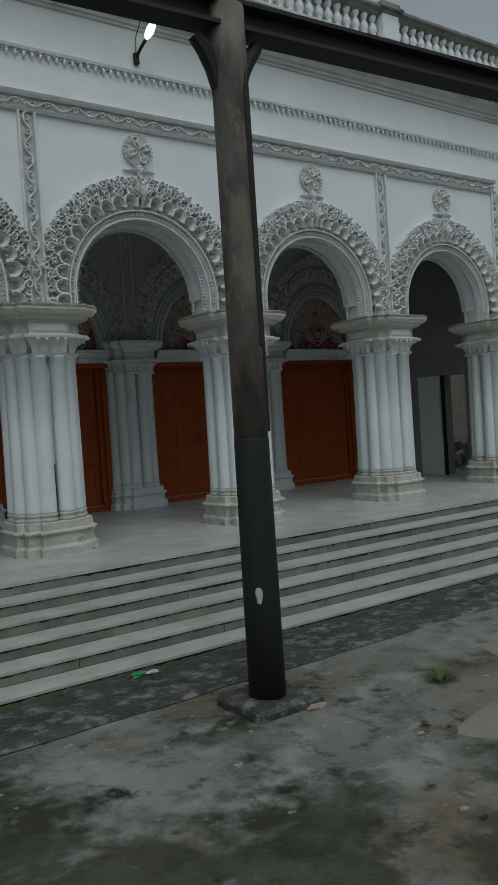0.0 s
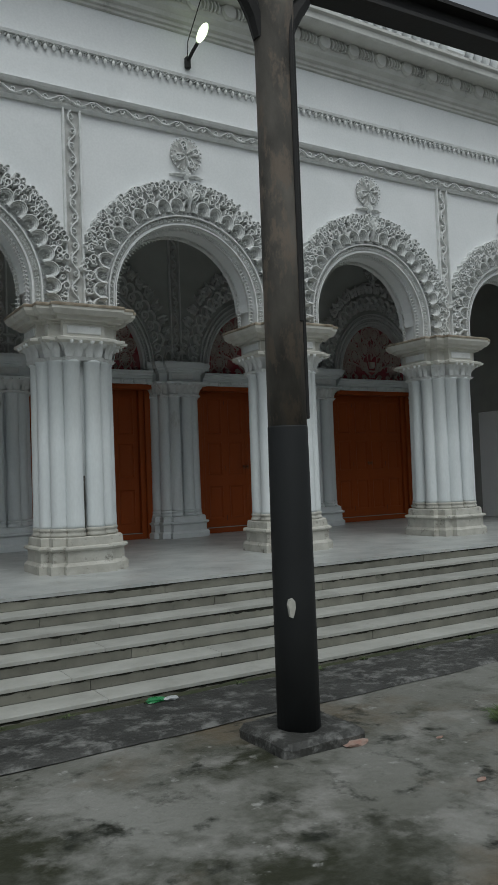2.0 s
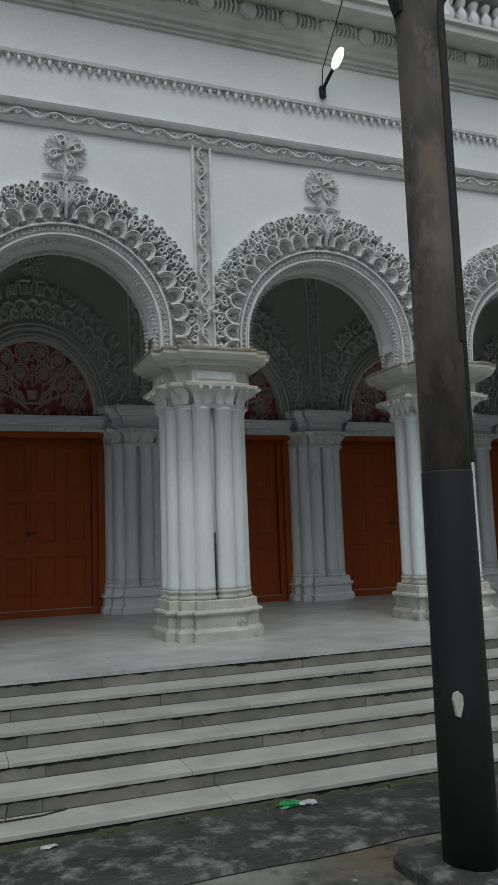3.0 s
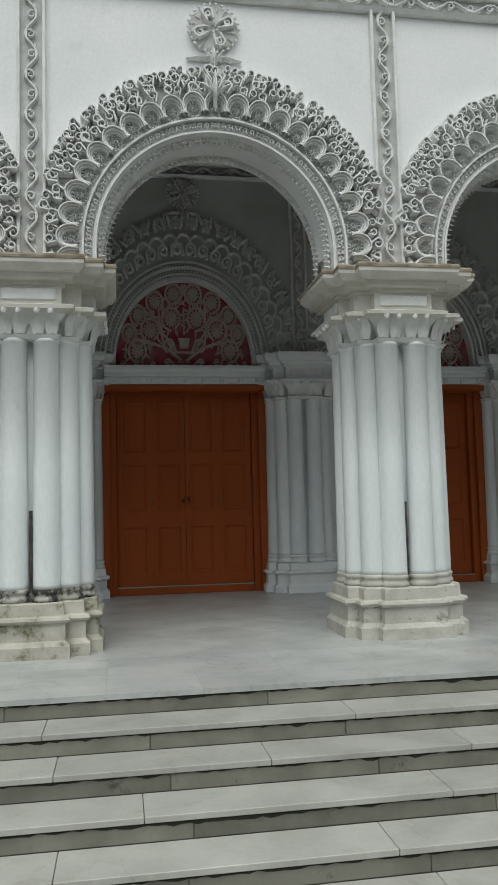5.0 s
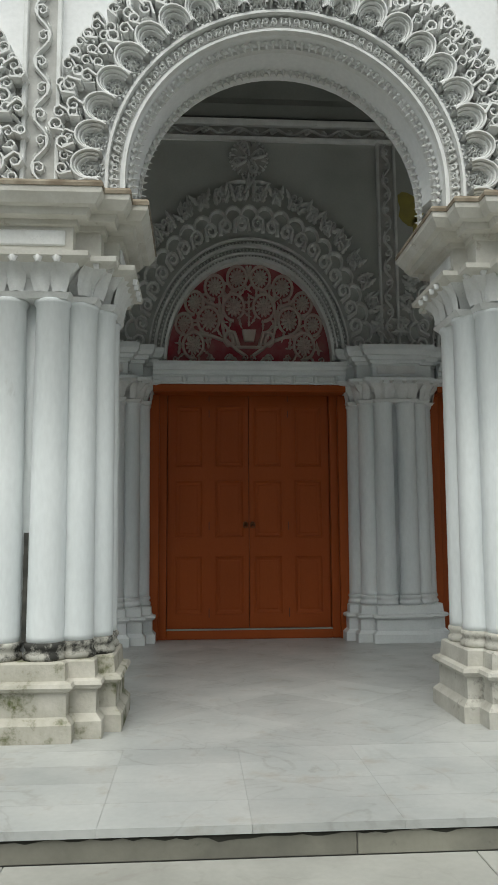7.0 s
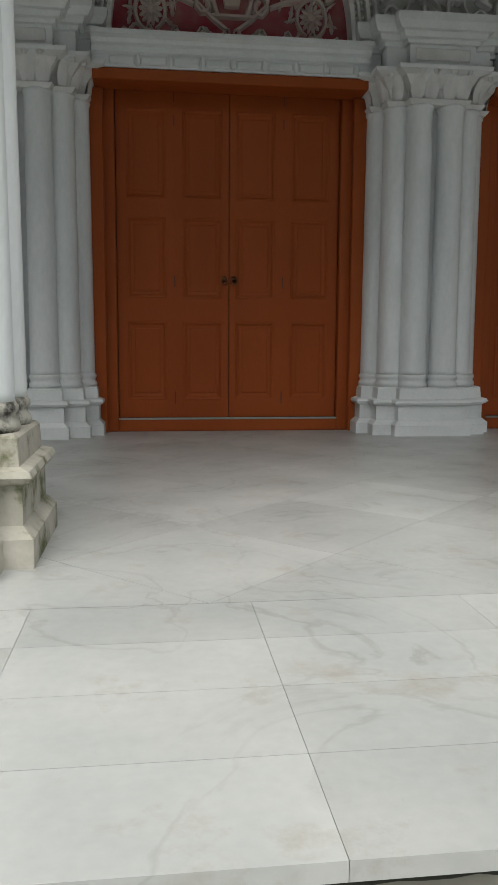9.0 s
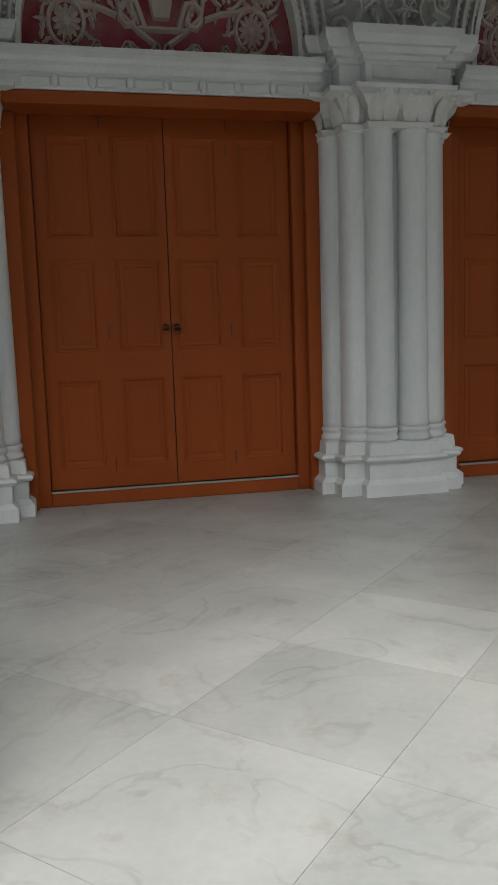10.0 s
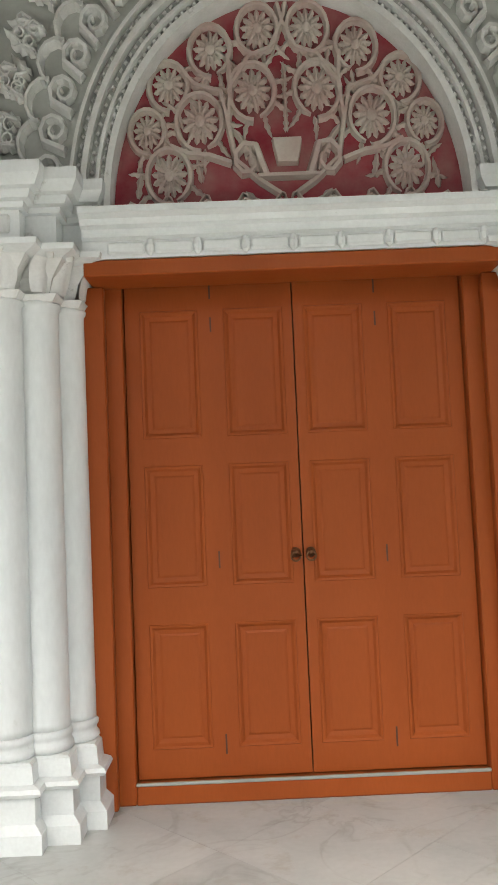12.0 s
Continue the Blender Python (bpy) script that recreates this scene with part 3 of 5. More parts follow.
def front_arch_ornament():
    """All carved work round one front arch, about the middle of its foot; y = 0 is the wall face."""
    thing = new("carved_archivolt")
    tagged(thing, "white stucco archivolt carved with leaves, scallops, rosettes and beads", "arch ornament", "arcade archivolts")
    bm = bmesh.new()
    ring_band(bm, 1.018, 1.034, LEG, 0.0, -0.055)
    ring_band(bm, 0.925, 0.94, LEG, 0.05, -0.02)
    ring_band(bm, 0.892, 0.915, LEG, 0.15, 0.11)
    ring_band(bm, 0.858, 0.88, LEG, 0.34, 0.31)
    part("moulding", bm, CARVED, thing)
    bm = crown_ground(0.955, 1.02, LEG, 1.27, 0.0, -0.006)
    part("bead_ground", bm, HOLLOWSHADE, thing, "ground between the beads, coloured dark for shade")
    bm = bmesh.new()
    pendant_row(bm, 1.002, 78, -0.006, 0.019)
    tagged(part("bead_ring", bm, CARVED, thing), kind="stuff")
    bm = bmesh.new()
    pendant_row(bm, 0.905, 74, 0.07, 0.020)
    tagged(part("inner_bead_ring", bm, CARVED, thing), kind="stuff")
    bm = bmesh.new()
    pendant_row(bm, 0.866, 70, 0.30, 0.017)
    tagged(part("tooth_ring", bm, CARVED, thing), kind="stuff")
    bm = bmesh.new()
    for k in range(62):
        x, z, a = stilted((k + 0.5) / 62, 0.958, LEG)
        scroll(bm, x, z, a - math.pi / 2, 0.05, 1 if k >= 31 else -1, -0.004, -0.03, 1.1, 8)
    part("leaf_border", bm, CARVED, thing)
    # hoods of concentric lips, each over a flower in a ring of petals
    n = 23
    sc = ro = None
    bm = bmesh.new()
    lip = []
    for rr, y in ((0.094, -0.075), (0.090, -0.105), (0.083, -0.105), (0.080, -0.080), (0.075, -0.088), (0.070, -0.085), (0.067, -0.060),
                  (0.062, -0.066), (0.057, -0.060), (0.054, -0.030), (0.050, -0.028), (0.048, 0.0)):
        lip.append([bm.verts.new((rr * math.cos(math.pi * i / 12), y, rr * math.sin(math.pi * i / 12) * 1.22 + 0.012)) for i in range(-2, 15)])
    for a, b in zip(lip, lip[1:]):
        for i in range(len(a) - 1):
            bm.faces.new((a[i], a[i + 1], b[i + 1], b[i]))
    back = [bm.verts.new((v.co.x * 1.03, 0.0, v.co.z * 1.03)) for v in lip[0]]
    for i in range(len(back) - 1):
        bm.faces.new((back[i], back[i + 1], lip[0][i + 1], lip[0][i]))
    for k in range(n):
        x, z, a = stilted((k + 0.5) / n, 1.10, LEG)
        m = Matrix.Translation((x, 0.0, z)) @ Matrix.Rotation(math.pi / 2 - a, 4, "Y")
        if sc is None:
            sc = part("scallop", bm, CARVED, thing)
            rb = rosette_mesh(0.046, 0.05)
            for i in range(13):
                t = 2 * math.pi * i / 13
                bead(rb, 0.057 * math.cos(t), -0.008, 0.057 * math.sin(t), 0.0125)
            ro = part("rosette", rb, CARVED, thing)
            sc.matrix_basis = m
            ro.matrix_basis = m @ Matrix.Translation((0, -0.012, 0.006))
        else:
            again("scallop", sc, m, thing)
            again("rosette", ro, m @ Matrix.Translation((0, -0.012, 0.006)), thing)
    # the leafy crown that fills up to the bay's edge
    part("crown_ground", crown_ground(1.14, 1.37, LEG, 1.285, 0.0, -0.008), HOLLOWSHADE, thing, "ground behind the leaves, coloured dark for shade")
    bm = bmesh.new()
    rr = random.Random(11)
    for row, (rad, cnt, size) in enumerate(((1.205, 50, 0.10), (1.27, 52, 0.10), (1.335, 54, 0.095), (1.37, 50, 0.07))):
        for k in range(cnt):
            x, z, a = stilted((k + rr.random()) / cnt, rad, LEG)
            if abs(x) > 1.25:
                continue
            hand = 1 if (k + row) % 2 else -1
            w = size * rr.uniform(0.8, 1.2)
            turn = a - math.pi / 2 + hand * 0.5 + rr.uniform(-0.4, 0.4)
            scroll(bm, x, z, turn, w, hand, 0.0, -0.085 - 0.03 * rr.random())
            leaf(bm, x, z, a - math.pi / 2 - hand * rr.uniform(0.2, 0.9), w * 1.0, w * 0.42, -0.01, -0.09, 0.3 * hand)
    part("leaf_crown", bm, CARVED, thing, "deeply undercut curling leaves")
    bm = bmesh.new()
    top = LEG + 1.19
    for a in (-0.9, -0.45, 0, 0.45, 0.9):
        leaf(bm, 0, top, a, 0.28 - 0.08 * abs(a), 0.09, -0.02, -0.14)
    leaf(bm, 0, top + 0.14, math.pi, 0.26, 0.09, -0.04, -0.16)
    part("keystone_spray", bm, CARVED, thing)
    return thing


def medallion(mat, z, y, r=0.20):
    """A round carved boss on a leafy foot; y is the wall face."""
    thing = new("medallion")
    tagged(thing, "round white stucco medallion pierced with curling stems", "medallion", "wall medallions")
    bm = bmesh.new()
    for i in range(26):
        a = 2 * math.pi * i / 26
        bead(bm, r * math.cos(a), -0.04, r * math.sin(a), 0.017)
    for i in range(8):
        a = 2 * math.pi * i / 8
        scroll(bm, 0.055 * math.sin(-a), 0.055 * math.cos(a), a, 0.125, 1 if i % 2 else -1, 0, -0.075)
        leaf(bm, 0.02 * math.sin(-a), 0.02 * math.cos(a), a, 0.09, 0.06, 0, -0.07)
    for i in range(16):
        a = 2 * math.pi * (i + 0.5) / 16
        leaf(bm, 0.13 * math.sin(-a), 0.13 * math.cos(a), a, 0.07, 0.05, 0, -0.05)
    part("boss", bm, mat, thing)
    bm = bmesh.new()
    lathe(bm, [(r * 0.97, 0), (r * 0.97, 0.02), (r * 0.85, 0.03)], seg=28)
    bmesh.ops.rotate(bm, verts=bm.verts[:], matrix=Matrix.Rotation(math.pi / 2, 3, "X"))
    part("disc", bm, HOLLOWSHADE, thing)
    bm = bmesh.new()
    for s in (-1, 1):
        leaf(bm, s * 0.02, -0.25, -s * 1.45, 0.20, 0.09, 0, -0.07, s * 0.15)
        leaf(bm, 0, -0.30, -s * 0.5, 0.14, 0.07, 0, -0.08)
    leaf(bm, 0, -0.30, 0, 0.16, 0.09, 0, -0.10)
    part("foot", bm, mat, thing)
    return thing


def vine(bm, length, width, depth, step=0.15):
    """A running scroll along +z from 0, centred on x = 0."""
    n = max(2, int(length / step))
    st = length / n
    pts, ws = [], []
    for i in range(n * 6 + 1):
        s = i / 6
        pts.append((width * 0.28 * math.sin(math.pi * s), st * s))
        ws.append(width * 0.07)
    rib(bm, pts, ws, 0, -depth)
    for i in range(n):
        h = 1 if i % 2 else -1
        scroll(bm, -h * width * 0.20, st * (i + 0.15), h * 0.25, min(st, width) * 0.62, h, 0, -depth, 1.2, 9)
        leaf(bm, h * width * 0.1, st * (i + 0.5), h * 0.9, width * 0.45, width * 0.28, 0, -depth, 0.2)
        leaf(bm, -h * width * 0.25, st * (i + 0.75), -h * 0.3, width * 0.4, width * 0.22, 0, -depth * 0.9)


def band_upright(z0, z1, width, mat):
    thing = new("carved_band")
    tagged(thing, "upright white stucco band carved with a running vine", "wall ornament", "upright vine bands")
    for s in (-1, 1):
        bm = bmesh.new()
        box(bm, s * width / 2 - 0.012, s * width / 2 + 0.012, -0.05, 0.01, z0, z1, 0.004)
        part("fillet", bm, mat, thing)
    bm = bmesh.new()
    vine(bm, z1 - z0 - 0.02, width - 0.03, 0.045)
    ob = part("vine", bm, mat, thing)
    ob.location = (0, 0, z0 + 0.01)
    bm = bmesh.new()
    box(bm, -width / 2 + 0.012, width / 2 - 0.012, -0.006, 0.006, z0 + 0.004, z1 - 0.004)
    part("band_ground", bm, HOLLOWSHADE, thing, "ground behind the vine, coloured dark for shade")
    return thing


def band_level(length, width, mat, name="carved_frieze"):
    """A level band, from x = 0 to length, centred on z = 0."""
    thing = new(name)
    tagged(thing, "level white stucco frieze carved with a running vine", "wall ornament", "vine friezes")
    bm = bmesh.new()
    run_x(bm, [(0.01, width / 2 - 0.01), (-0.05, width / 2 - 0.01), (-0.07, width / 2 + 0.01), (-0.085, width / 2 + 0.035), (0.01, width / 2 + 0.035)], 0, length)
    part("upper_moulding", bm, mat, thing)
    bm = bmesh.new()
    run_x(bm, [(0.01, -width / 2 - 0.03), (-0.04, -width / 2 - 0.03), (-0.065, -width / 2), (-0.04, -width / 2 + 0.012), (0.01, -width / 2 + 0.012)], 0, length)
    part("lower_moulding", bm, mat, thing)
    bm = bmesh.new()
    vine(bm, length - 0.02, width - 0.02, 0.045, 0.17)
    ob = part("vine", bm, mat, thing)
    ob.matrix_basis = Matrix.Rotation(math.pi / 2, 4, "Y") @ Matrix.Translation((0, 0, 0.01))
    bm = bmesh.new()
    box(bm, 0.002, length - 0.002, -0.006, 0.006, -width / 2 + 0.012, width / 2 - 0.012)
    part("band_ground", bm, HOLLOWSHADE, thing, "ground behind the vine, coloured dark for shade")
    return thing


arch0 = front_arch_ornament()
arch0.location = (CENTRES[0], FRONT, ABACUS_TOP)
med0 = medallion(CARVED, 0, 0)
med0.location = (CENTRES[0], FRONT, 4.79)
fr0 = band_level(BAY, 0.15, CARVED)
fr0.location = (px(FIRST), FRONT, 5.14)
up0 = band_upright(ABACUS_TOP + 0.01, 5.05, 0.19, CARVED)
up0.location = (px(FIRST), FRONT, 0)
for i, c in enumerate(CENTRES):
    if i:
        copy_thing(arch0, Matrix.Translation((c, FRONT, ABACUS_TOP)))
        copy_thing(med0, Matrix.Translation((c, FRONT, 4.79)))
        copy_thing(fr0, Matrix.Translation((px(FIRST + i), FRONT, 5.14)))
    copy_thing(up0, Matrix.Translation((px(FIRST + i + 1), FRONT, 0)))

# drop-bead moulding above the frieze
bm = bmesh.new()
run_x(bm, [(FRONT + 0.01, 5.74), (FRONT - 0.04, 5.74), (FRONT - 0.05, 5.77), (FRONT + 0.01, 5.775)], px(FIRST) - 0.4, 16)
string = tagged(part("trim_string_course", bm, CARVED), "white string course with hanging drops", "trim", kind="structure")
dbm = bmesh.new()
for q in range(3):
    a = (q - 1) * 0.9
    leaf(dbm, 0, 0, math.pi + a, 0.055, 0.04, 0, -0.05)
lathe(dbm, [(0.002, -0.095), (0.016, -0.08), (0.022, -0.055), (0.014, -0.03), (0.008, -0.02)], 0, -0.03, 8)
drop = None
k = 0
x = px(FIRST) - 0.3
while x < 15.5:
    m = Matrix.Translation((x, FRONT - 0.005, 5.74))
    if drop is None:
        drop = part("drop", dbm, CARVED, string)
        drop.matrix_basis = m
    else:
        again("drop", drop, m, string)
    x += 0.098

# ---------------------------------------------------------------- cornice and parapet
bm = bmesh.new()
run_x(bm, [(BACK, 6.28), (FRONT, 6.28), (FRONT - 0.03, 6.29), (FRONT - 0.03, 6.32), (FRONT - 0.06, 6.33), (FRONT - 0.06, 6.37), (FRONT - 0.10, 6.385),
           (FRONT - 0.12, 6.43), (FRONT - 0.18, 6.47), (FRONT - 0.20, 6.53), (FRONT - 0.20, 6.66), (FRONT - 0.44, 6.68), (FRONT - 0.46, 6.70),
           (FRONT - 0.46, 6.78), (FRONT - 0.50, 6.80), (FRONT - 0.50, 6.84), (BACK, 6.86)], px(FIRST) - 0.4, 16)
cornice = tagged(part("trim_cornice", bm, CORNICE), "grey weathered moulded cornice with discs and scroll brackets", "trim", kind="structure")
disc = brk = None
dbm = bmesh.new()
lathe(dbm, [(0.10, 0), (0.10, 0.035), (0.085, 0.06), (0.03, 0.062)], seg=18)
bbm = bmesh.new()
for q in range(5):
    pts = [(-0.12 + q * 0.05 + 0.012 * math.sin(t * 0.9), -0.065 + t * 0.026) for t in range(6)]
    rib(bbm, pts, [0.012, 0.016, 0.018, 0.017, 0.014, 0.008], 0, -0.06)
x = px(FIRST) - 0.2
while x < 15.7:
    m = Matrix.Translation((x, FRONT - 0.19, 6.595)) @ Matrix.Rotation(math.pi / 2, 4, "X")
    m2 = Matrix.Translation((x + 0.24, FRONT - 0.20, 6.595))
    if disc is None:
        disc = part("disc", dbm, CORNICE, cornice)
        disc.matrix_basis = m
        brk = part("scroll_bracket", bbm, CORNICE, cornice)
        brk.matrix_basis = m2
    else:
        again("disc", disc, m, cornice)
        again("scroll_bracket", brk, m2, cornice)
    x += 0.48

BAL_Y = FRONT - 0.30
parapet = tagged(new("balustrade"), "white vase balustrade with dark stained coping on roof edge", "balustrade")
parapet.location, parapet.scale = (0, 0, 6.84 * 0.22), (1, 1, 0.78)
bm = bmesh.new()
box(bm, px(FIRST) - 0.4, 16, BAL_Y - 0.09, BAL_Y + 0.3, 6.85, 6.93, 0.01)
part("base_rail", bm, CORNICE, parapet)
bm = bmesh.new()
box(bm, px(FIRST) - 0.4, 16, BAL_Y + 0.06, BAL_Y + 0.3, 6.93, 7.36)
part("back_panel", bm, LIMEWASH, parapet)
bm = bmesh.new()
run_x(bm, [(BAL_Y + 0.3, 7.36), (BAL_Y - 0.07, 7.36), (BAL_Y - 0.10, 7.40), (BAL_Y - 0.10, 7.44), (BAL_Y - 0.15, 7.47), (BAL_Y - 0.15, 7.52), (BAL_Y + 0.3, 7.56)], px(FIRST) - 0.4, 16)
part("coping", bm, COPING, parapet, "black stained coping")
vbm = bmesh.new()
lathe(vbm, [(0.055, 6.93), (0.055, 6.965), (0.03, 6.98), (0.045, 7.03), (0.068, 7.09), (0.06, 7.15), (0.032, 7.22), (0.03, 7.25), (0.05, 7.28), (0.062, 7.33), (0.062, 7.365)], seg=10)
post = vase = None
for i in range(FIRST, 6):
    if post is None:
        pbm = bmesh.new()
        box(pbm, -0.17, 0.17, -0.14, 0.25, 6.93, 7.40, 0.01)
        post = part("post", pbm, LIMEWASH, parapet)
        cbm = bmesh.new()
        box(cbm, -0.19, 0.19, -0.16, 0.27, 7.40, 7.46, 0.01)
        box(cbm, -0.24, 0.24, -0.21, 0.3, 7.46, 7.53, 0.015)
        box(cbm, -0.20, 0.20, -0.17, 0.28, 7.53, 7.62, 0.02)
        cap = part("post_cap", cbm, COPING, parapet)
        post.location = cap.location = (px(i), BAL_Y, 0)
    else:
        again("post", post, Matrix.Translation((px(i), BAL_Y, 0)), parapet)
        again("post_cap", cap, Matrix.Translation((px(i), BAL_Y, 0)), parapet)
    for q in range(14):
        xx = px(i) + 0.17 + (BAY - 0.34) * (q + 0.5) / 14
        if vase is None:
            vase = part("baluster", vbm, LIMEWASH, parapet, smooth=True)
            vase.location = (xx, BAL_Y, 0)
        elif xx < 15.8:
            again("baluster", vase, Matrix.Translation((xx, BAL_Y, 0)), parapet)

# plain wall that goes on beyond the arcade, roof slab, end walls
bm = bmesh.new()
box(bm, px(LAST) + 0.45, 16, FRONT + 0.03, BACK, -0.70, WALL_TOP)
tagged(part("wall_plain", bm, LIMEWASH), "plain whitewashed wall beyond the arcade", "wall", kind="structure")
bm = bmesh.new()
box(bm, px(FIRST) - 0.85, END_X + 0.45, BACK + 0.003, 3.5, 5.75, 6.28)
tagged(part("ceiling", bm, CEILING), "portico ceiling, plaster coloured dark for shade", "ceiling", kind="structure")
bm = bmesh.new()
box(bm, px(FIRST) - 0.85, px(FIRST) - 0.45, FRONT, 3.5, -0.7, WALL_TOP)
tagged(part("wall_west", bm, LIMEWASH), "whitewashed end wall of the portico", "wall", kind="structure")
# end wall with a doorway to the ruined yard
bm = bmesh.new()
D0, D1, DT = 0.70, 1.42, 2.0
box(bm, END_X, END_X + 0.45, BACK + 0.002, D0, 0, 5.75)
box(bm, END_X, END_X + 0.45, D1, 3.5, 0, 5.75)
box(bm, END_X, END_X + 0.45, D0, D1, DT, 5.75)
tagged(part("wall_east", bm, GREYSHADE), "end wall coloured grey for shade, with an open doorway", "wall", kind="structure")
dj = tagged(new("door_frame"), "pale bare door frame standing in end wall opening", "door frame")
bm = bmesh.new()
box(bm, END_X - 0.03, END_X + 0.10, D1 - 0.08, D1 + 0.02, 0, DT, 0.01)
part("jamb", bm, LIMEWASH, dj)
bm = bmesh.new()
box(bm, END_X + 0.02, END_X + 0.10, D1 - 0.14, D1 - 0.09, 0, DT, 0.01)
part("jamb", bm, IRONDARK, dj, "dark timber jamb")
bm = bmesh.new()
box(bm, END_X - 0.03, END_X + 0.002, D1 + 0.03, D1 + 0.46, 0.0, 2.0, 0.01)
part("panel", bm, LIMEWASH, dj, "pale plastered panel beside the opening")

# ruined brick wall in the yard
ruin = tagged(new("ruined_wall"), "broken red brick wall with grey plaster patches in the yard", "wall")
bm = bmesh.new()
pr = [(0, -0.6), (3.2, -0.6), (3.2, 3.3), (2.4, 3.6), (1.9, 3.0), (1.2, 3.2), (0.6, 2.5), (0, 2.7)]
a = [bm.verts.new((12.4, -1.0 + y * 2.0, z)) for y, z in pr]
b = [bm.verts.new((12.8, -1.0 + y * 2.0, z)) for y, z in pr]
bm.faces.new(a)
bm.faces.new(list(reversed(b)))
for i in range(len(pr)):
    bm.faces.new((a[i], b[i], b[(i + 1) % len(pr)], a[(i + 1) % len(pr)]))
part("rubble_core", bm, MORTAR, ruin)
bb = None
for r in range(22):
    for q in range(9):
        y = 0.1 + q * 0.25 + (0.125 if r % 2 else 0)
        if rng.random() < 0.25:
            continue
        m = Matrix.Translation((12.38 - rng.random() * 0.03, y, 0.15 + r * 0.085))
        if bb is None:
            bm = bmesh.new()
            box(bm, -0.05, 0.05, -0.115, 0.115, -0.036, 0.036, 0.006)
            bb = part("brick", bm, BRICK, ruin)
            bb.matrix_basis = m
        else:
            again("brick", bb, m, ruin)
heap = tagged(new("rubble_heap"), "heap of dark broken rubble outside the doorway", "rubble", kind="stuff")
hb = bmesh.new()
for i in range(120):
    c = (rng.uniform(10.2, 12), rng.uniform(0.4, 2.6), -0.55 + rng.random() * 1.1)
    s = rng.uniform(0.08, 0.2)
    vs = bmesh.ops.create_icosphere(hb, subdivisions=1, radius=s)["verts"]
    for v in vs:
        v.co = Vector(c) + v.co * rng.uniform(0.7, 1.2)
part("rubble", hb, COPING, heap)

# unseen plain wall added across the yard to keep low sky light off the portico
bm = bmesh.new()
box(bm, -40, 45, -24.4, -24, GROUND_Z - 0.1, 8.5)
tagged(part("wall_light_stop", bm, GREYSHADE), "added unseen grey wall that blocks low sky light", "wall", kind="structure")

# broken plaster on the plain wall
scar = tagged(new("plaster_scar"), "patch of fallen plaster showing dark old brick", "wall damage")
bm = bmesh.new()
pts = []
for i in range(26):
    a = 2 * math.pi * i / 26
    q = 1 + 0.25 * math.sin(3 * a + 1) + rng.uniform(-0.12, 0.12)
    pts.append((9.72 + 0.22 * q * math.cos(a), 2.62 + 0.52 * q * math.sin(a)))
f = [bm.verts.new((x, FRONT + 0.022, z)) for x, z in pts]
g = [bm.verts.new((x, FRONT + 0.06, z)) for x, z in pts]
bm.faces.new(f)
for i in range(26):
    bm.faces.new((f[i], f[(i + 1) % 26], g[(i + 1) % 26], g[i]))
part("bare_masonry", bm, MORTAR, scar)
bb = None
for r in range(9):
    for q in range(2):
        m = Matrix.Translation((9.63 + q * 0.19 + (0.06 if r % 2 else 0), FRONT + 0.02, 2.28 + r * 0.085))
        if bb is None:
            bm = bmesh.new()
            box(bm, -0.085, 0.085, -0.012, 0.012, -0.034, 0.034, 0.005)
            bb = part("brick", bm, BRICK, scar)
            bb.matrix_basis = m
        else:
            again("brick", bb, m, scar)

# ---------------------------------------------------------------- rear wall, tympana and doors
DOOR_W, DOOR_TOP = 1.84, 2.52
TY_R, TY_Z = 0.81, 2.70
TY_UP = 1.27          # the rear arches are taller than half round
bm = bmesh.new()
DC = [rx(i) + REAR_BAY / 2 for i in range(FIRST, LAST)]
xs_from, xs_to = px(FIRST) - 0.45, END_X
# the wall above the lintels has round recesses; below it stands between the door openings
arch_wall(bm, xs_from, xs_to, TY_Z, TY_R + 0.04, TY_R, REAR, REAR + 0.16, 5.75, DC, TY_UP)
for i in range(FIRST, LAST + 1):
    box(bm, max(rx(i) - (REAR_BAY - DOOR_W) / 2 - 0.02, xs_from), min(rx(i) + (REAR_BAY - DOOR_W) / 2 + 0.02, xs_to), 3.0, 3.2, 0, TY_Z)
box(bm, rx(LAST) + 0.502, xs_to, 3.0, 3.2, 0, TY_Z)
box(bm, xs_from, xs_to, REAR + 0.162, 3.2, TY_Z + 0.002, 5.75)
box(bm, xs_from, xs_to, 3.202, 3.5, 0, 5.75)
tagged(part("wall_rear", bm, SHADEDWALL), "rear portico wall with door recesses, limewash darkened for shade", "wall", kind="structure")


